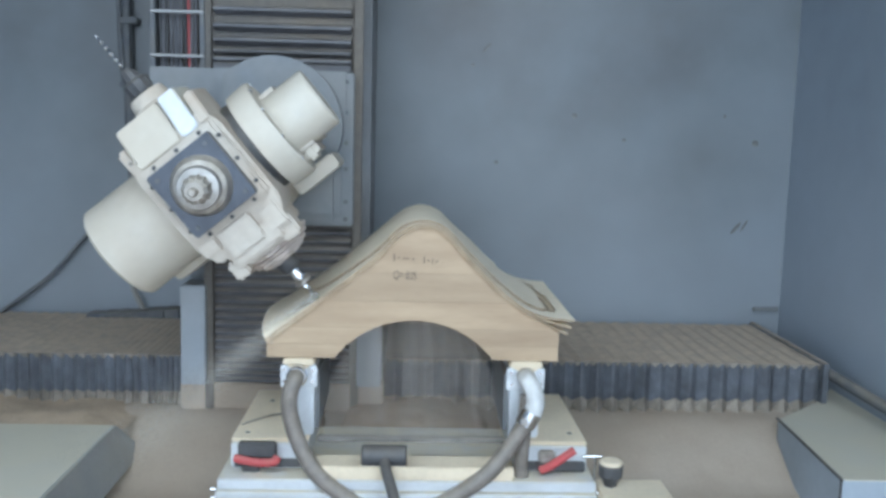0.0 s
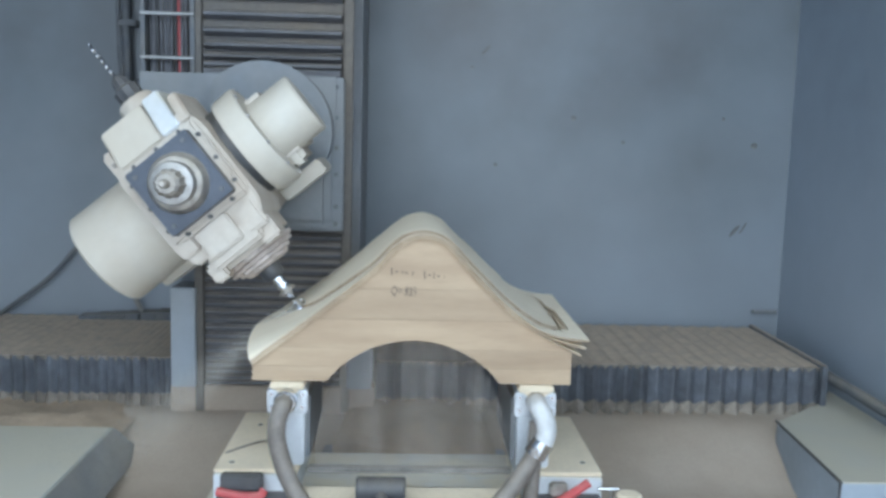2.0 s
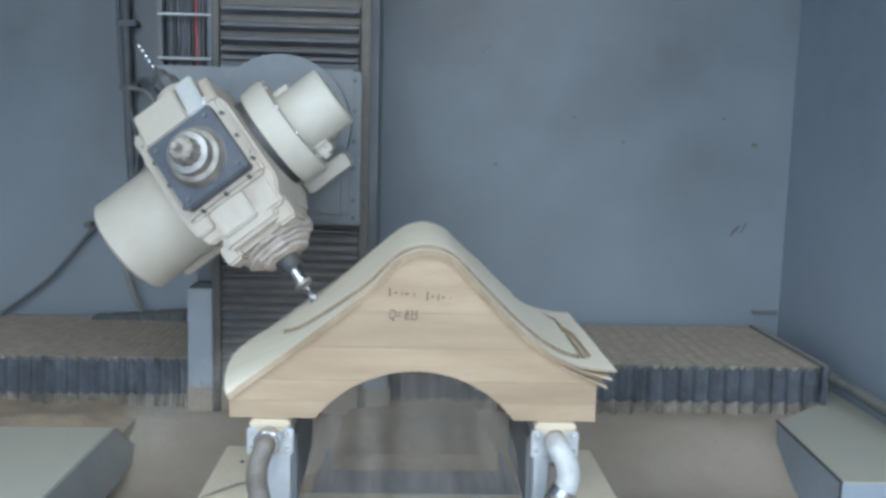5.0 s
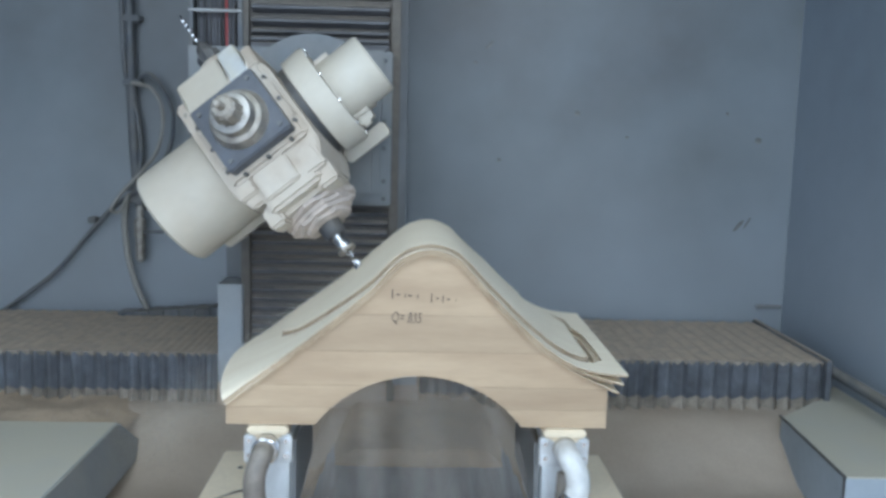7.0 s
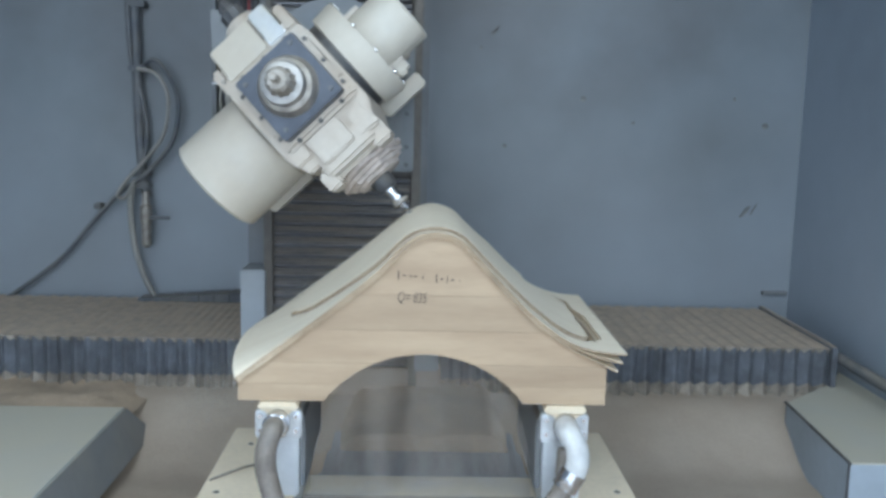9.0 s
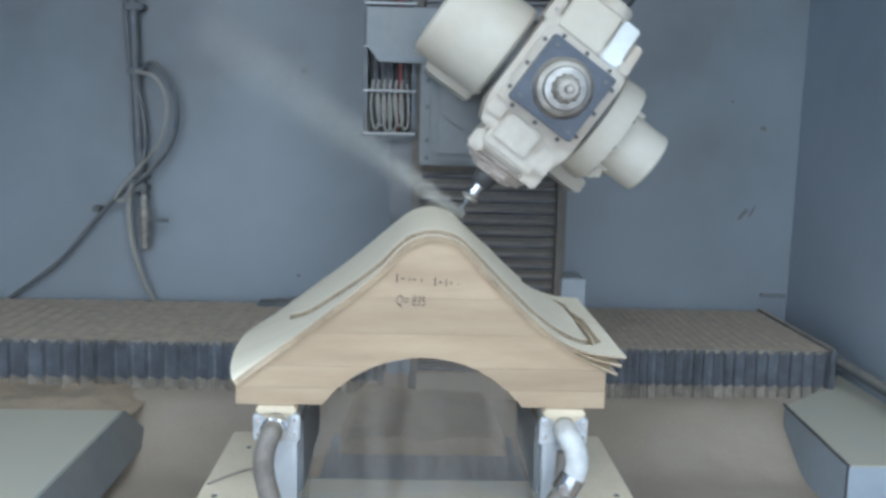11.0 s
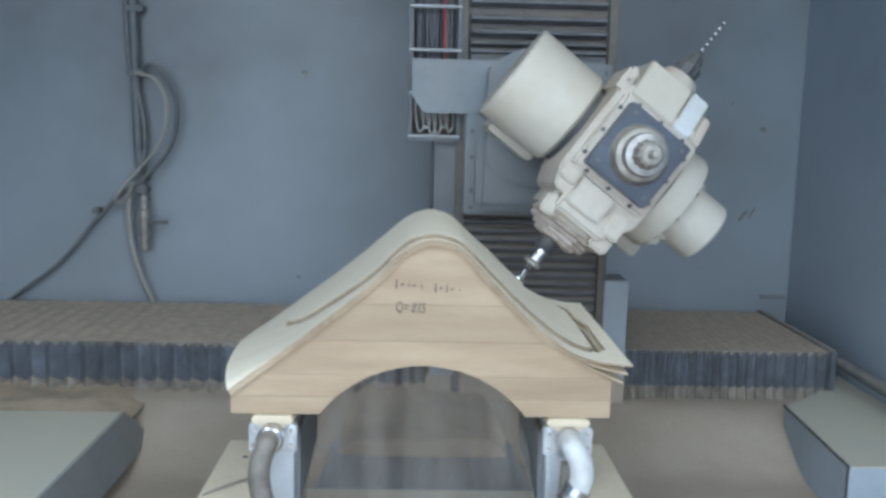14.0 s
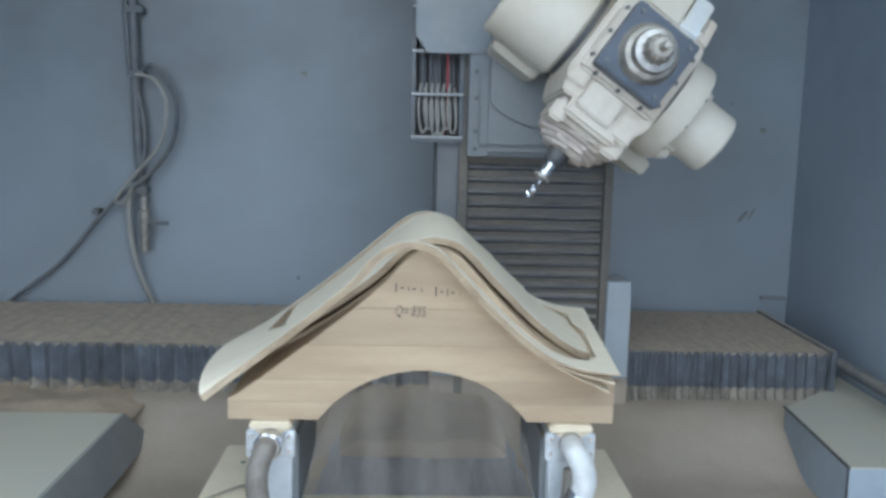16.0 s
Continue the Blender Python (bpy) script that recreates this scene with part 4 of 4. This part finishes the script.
def cut_width(s, y):
    """The kerf: open along the front and at the outer end, closed where the cutter has yet to go."""
    if s < IN_S0 + 0.004:
        return 0.0
    end = 0.0145 + 0.0065 * ease(IN_S1 - 0.10, IN_S1 - 0.04, s)
    return end * ease(0.36, 0.28, y) + 0.006 * ease(0.28, 0.36, y)


def sheet_point(s, y, h, curl):
    x = float(np.interp(s, LEN, CX))
    z = float(np.interp(s, LEN, CZ))
    e = 0.004
    tx = float(np.interp(s + e, LEN, CX)) - float(np.interp(s - e, LEN, CX))
    tz = float(np.interp(s + e, LEN, CZ)) - float(np.interp(s - e, LEN, CZ))
    n = math.hypot(tx, tz)
    up = max(0, s - (SPAN - 0.13)) / 0.13
    left = max(0, 0.05 - s) / 0.05
    ridge = abs(s - 0.46)
    depth = y / SHEET_DY
    h = h + 0.010 * depth * ease(0.05, 0.15, ridge) * (1 if s < SPAN - 0.16 else 0.5)
    h = h + 0.034 * math.sin(math.pi * min(1, depth) ** 0.6) * (max(0, 0.17 - s) / 0.17) ** 1.6
    wav = 0.0012 * noise.noise(Vector((s * 9, y * 7, curl)))
    hh = h + curl * up * up + (wav if h > 0.004 else 0)
    return (x - tz / n * hh, SHEET_Y0 + y, z + tx / n * hh - 0.004 * left * left)


def ply_mesh(keep, h0, h1, curl, shrink=0.0):
    bm = B()
    S = [SPAN * i / NX_ for i in range(NX_ + 1)]
    Y = [SHEET_DY * j / NY_ for j in range(NY_ + 1)]
    cells = {(i, j) for i in range(NX_) for j in range(NY_) if keep((S[i] + S[i + 1]) / 2, (Y[j] + Y[j + 1]) / 2)}
    top, low = {}, {}

    def vert(store, i, j, h):
        if (i, j) not in store:
            store[i, j] = bm.verts.new(sheet_point(S[i], Y[j], h, curl))
        return store[i, j]

    for i, j in cells:
        ring = ((i, j), (i + 1, j), (i + 1, j + 1), (i, j + 1))
        bm.faces.new([vert(top, a, b, h1) for a, b in ring])
        bm.faces.new([vert(low, a, b, h0) for a, b in ring[::-1]])
        for (a, b), (di, dj) in (((0, 1), (0, -1)), ((1, 2), (1, 0)), ((2, 3), (0, 1)), ((3, 0), (-1, 0))):
            if (i + di, j + dj) not in cells:
                p, q = ring[a], ring[b]
                bm.faces.new((vert(top, *q, h1), vert(top, *p, h1), vert(low, *p, h0), vert(low, *q, h0))).material_index = 1
    return bm


shell = ride(thing("veneer_shell", "curved moulded plywood shell resting on the form", "plywood shell"))
offcut = ride(thing("offcut_frame", "pale plywood offcut frame cut free round the shell", "offcut"))
for k, (h0, h1, curl) in enumerate(((0.0006, 0.0035, 0.002), (0.0046, 0.0075, 0.016), (0.0086, 0.0116, 0.030))):
    part("ply", ply_mesh(lambda s, y: inside(s, y), h0 + 0.005, h1 + 0.005, curl * 0.4), M_PLY, shell).data.materials.append(M_PLYEDGE)
    part("ply", ply_mesh(lambda s, y: not inside(s, y, cut_width(s, y)), h0, h1, curl), M_PLY, offcut).data.materials.append(M_PLYEDGE)

# ---- wood dust thrown off the cutter, along the head's own x ----
M_DUST = bpy.data.materials.new("airborne_wood_dust")
M_DUST.use_nodes = True
nt = M_DUST.node_tree
mixer, clear, body = nt.nodes.new("ShaderNodeMixShader"), nt.nodes.new("ShaderNodeBsdfTransparent"), nt.nodes["Principled BSDF"]
body.inputs["Base Color"].default_value, body.inputs["Roughness"].default_value = (0.72, 0.68, 0.60, 1), 1.0
mixer.inputs[0].default_value = 0.14
nt.links.new(clear.outputs[0], mixer.inputs[1])
nt.links.new(body.outputs[0], mixer.inputs[2])
nt.links.new(mixer.outputs[0], nt.nodes["Material Output"].inputs["Surface"])
rnd = random.Random(11)
bm = B()
for k in range(44000):
    d = rnd.random() ** 1.5
    c = Vector((0.01 - 0.72 * d, rnd.gauss(0, 0.006 + 0.06 * d), -0.355 + rnd.gauss(0, 0.005 + 0.042 * d)))
    r = rnd.uniform(0.0008, 0.0016)
    turn = Euler((rnd.uniform(0, 6.3), rnd.uniform(0, 6.3), rnd.uniform(0, 6.3))).to_matrix()
    bm.faces.new([bm.verts.new(c + turn @ Vector((r * math.cos(a) * rnd.uniform(0.8, 1.3), r * math.sin(a), 0))) for a in [math.pi * i / 2 for i in range(4)]])
dust_jet = part("dust_jet", bm, M_DUST, None, "", False)
tagged(dust_jet, "thin plume of pale wood dust off the cutter", "wood dust", kind="stuff")

# ---- all that moves ----
# carriage: seconds, x, height
CARRIAGE = ((0, -0.342, -0.054), (0.5, -0.355, -0.058), (1, -0.362, -0.061), (1.5, -0.365, -0.062), (2, -0.366, -0.062), (2.5, -0.366, -0.062), (3, -0.364, -0.061), (3.5, -0.361, -0.061), (4, -0.353, -0.059), (4.2, -0.348, -0.057),
            (6.3, -0.268, -0.014), (6.5, -0.261, -0.010), (7, -0.248, -0.003), (7.5, -0.240, 0.004), (8, -0.235, 0.011), (8.5, -0.230, 0.020), (9, -0.202, 0.052), (9.2, -0.172, 0.079), (10.2, 0.04, 0.14), (11.3, 0.247, 0.045), (11.5, 0.262, 0.027),
            (12, 0.281, 0.003), (12.5, 0.292, -0.012), (13, 0.303, -0.024), (13.5, 0.317, -0.036), (14, 0.330, -0.048), (14.5, 0.339, -0.059), (15, 0.340, -0.060), (15.5, 0.339, 0.016), (16, 0.338, 0.112))
# head: seconds, x, height, swivel about the depth axis, tilt of the spindle block
HEAD = ((0, -0.424, -0.122, -39.3, -5), (0.5, -0.443, -0.125, -39.5, -3), (1, -0.459, -0.119, -39.4, -1), (1.5, -0.464, -0.116, -39.2, 1), (2, -0.469, -0.113, -39.5, 3), (2.5, -0.472, -0.112, -39.2, 5), (3, -0.472, -0.107, -38.8, 7),
        (3.5, -0.471, -0.102, -38.8, 9), (4, -0.466, -0.093, -38.6, 11), (4.2, -0.462, -0.088, -38.4, 12), (6.3, -0.375, -0.006, -37.2, 20), (6.5, -0.368, -0.001, -37.2, 20), (7, -0.354, 0.011, -38.8, 20), (7.5, -0.339, 0.015, -41.3, 18.5),
        (8, -0.328, 0.018, -44.4, 17), (8.5, -0.312, 0.022, -46.8, 14.5), (9, -0.264, 0.051, -43.8, 10), (9.2, -0.219, 0.082, -38.5, 7), (10.2, 0.08, 0.135, 4, 1), (11.3, 0.351, 0.033, 41.5, -4), (11.5, 0.371, 0.016, 43.0, -3), (12, 0.403, -0.010, 43.8, 0),
        (12.5, 0.421, -0.022, 42.5, 2.5), (13, 0.436, -0.033, 40.8, 3), (13.5, 0.455, -0.050, 39.4, 3.5), (14, 0.469, -0.064, 37.6, 4), (14.5, 0.477, -0.078, 35.8, 4), (15, 0.475, -0.078, 34.9, 4), (15.5, 0.476, 0.017, 35.6, 5), (16, 0.477, 0.145, 36.0, 6))


def motions():
    table_rows = [(t, s) for t, p, y, r, s in SWAY]
    slide = lambda t: float(np.interp(t, [q[0] for q in table_rows], [q[1] for q in table_rows]))
    for ob in RIDERS:
        if ob in (offcut, shell):
            continue
        walk(ob, [(t, pose(0, s, EYE)) for t, s in table_rows])
    # the offcut springs loose at the end of the cut
    c = Vector((0.04, FRONT, -0.35))

    def freed(dx, dy, dz, ry, rz=0):
        return Matrix.Translation(c) @ pose(dx, dy, dz, 0, ry, rz) @ Matrix.Translation(-c)

    rows = [(t, Matrix.Translation((0, s, EYE))) for t, s in table_rows if t <= 14]
    rows += [(t, Matrix.Translation((0, slide(t), EYE)) @ freed(*f)) for t, f in ((14.2, (0, 0, 0, 0)), (14.3, (0.004, -0.02, -0.012, 1)), (14.4, (-0.036, -0.032, 0.002, -2.0, -4)), (14.5, (-0.048, -0.035, 0.006, -1.4, -4)), (14.7, (-0.040, -0.034, 0.005, -0.5, -3.5)),
                                                                                  (15, (-0.040, -0.034, 0.005, -0.4, -3.5)), (15.5, (-0.040, -0.034, 0.005, -0.4, -3.5)), (16, (-0.040, -0.034, 0.005, -0.4, -3.5)))]
    walk(offcut, rows)
    rows = [(t, Matrix.Translation((0, s, EYE))) for t, s in table_rows if t <= 14]
    rows += [(14.2, Matrix.Translation((0, slide(14.2), EYE)))] + [(t, Matrix.Translation((0, slide(t), EYE)) @ freed(0, 0.0, -0.001, 0.5)) for t in (14.35, 14.5, 15, 15.5, 16)]
    walk(shell, rows)

    walk(carriage, [(t, pose(x, 0, EYE + z)) for t, x, z in CARRIAGE])
    for ob in (column, tray, upper, lower, chain):
        walk(ob, [(t, pose(x, 0, EYE)) for t, x, z in CARRIAGE])
    # the face plate swings 0.17 m in front of the tilting axis
    rows = []
    for t, x, z, ry, b in HEAD:
        k = 0.17 * math.sin(radians(b))
        rows.append((t, pose(x - k * math.sin(radians(ry)), 2.04, EYE + z - k * math.cos(radians(ry)), 0, ry, 0)))
    walk(head, rows)
    # the dust follows the cutter and blows away once the cut is done
    walk(dust_jet, [(t, m @ pose(-float(np.interp(t, (13.6, 14.2), (0, 1.6))), 0, 0)) for t, m in rows])
    walk(spindle, [(t, pose(0, 0, 0, -b, 0, 0)) for t, x, z, ry, b in HEAD])
    for k, ob in enumerate(slats_up):
        u = (k + 0.5) / N_UP
        g = 1 - (1 - u) ** 2
        walk(ob, [(t, pose(0, 0, 1.09 + (z + 0.212 - 1.09) * g)) for t, x, z in CARRIAGE])
    for k, ob in enumerate(slats_low):
        u = (k + 0.6) / (N_LOW + 0.2)
        walk(ob, [(t, pose(0, 0, -0.715 + (z - 0.215 + 0.715) * u ** 1.15)) for t, x, z in CARRIAGE])
    # pleats lie closer beside the column the more the bellows is pushed together
    for k, ob in enumerate(pleats_left):
        u, rows = (k + 0.5) / N_LEFT, []
        for t, x, z in CARRIAGE:
            span = x - HALF - 0.10 - LEFT
            g = 1 - (1 - u) ** float(np.interp(span, (1.05, 1.8), (1.55, 1.05)))
            rows.append((t, pose(LEFT + 0.02 + span * g, 0, 0)))
        walk(ob, rows)
    for k, ob in enumerate(pleats_right):
        u, rows = (k + 0.5) / N_RIGHT, []
        for t, x, z in CARRIAGE:
            span = 1.235 - (x + HALF + 0.10)
            g = 1 - (1 - u) ** float(np.interp(span, (0.6, 1.3), (1.5, 1.0)))
            rows.append((t, pose(1.235 - span * g, 0, 0)))
        walk(ob, rows)



motions()
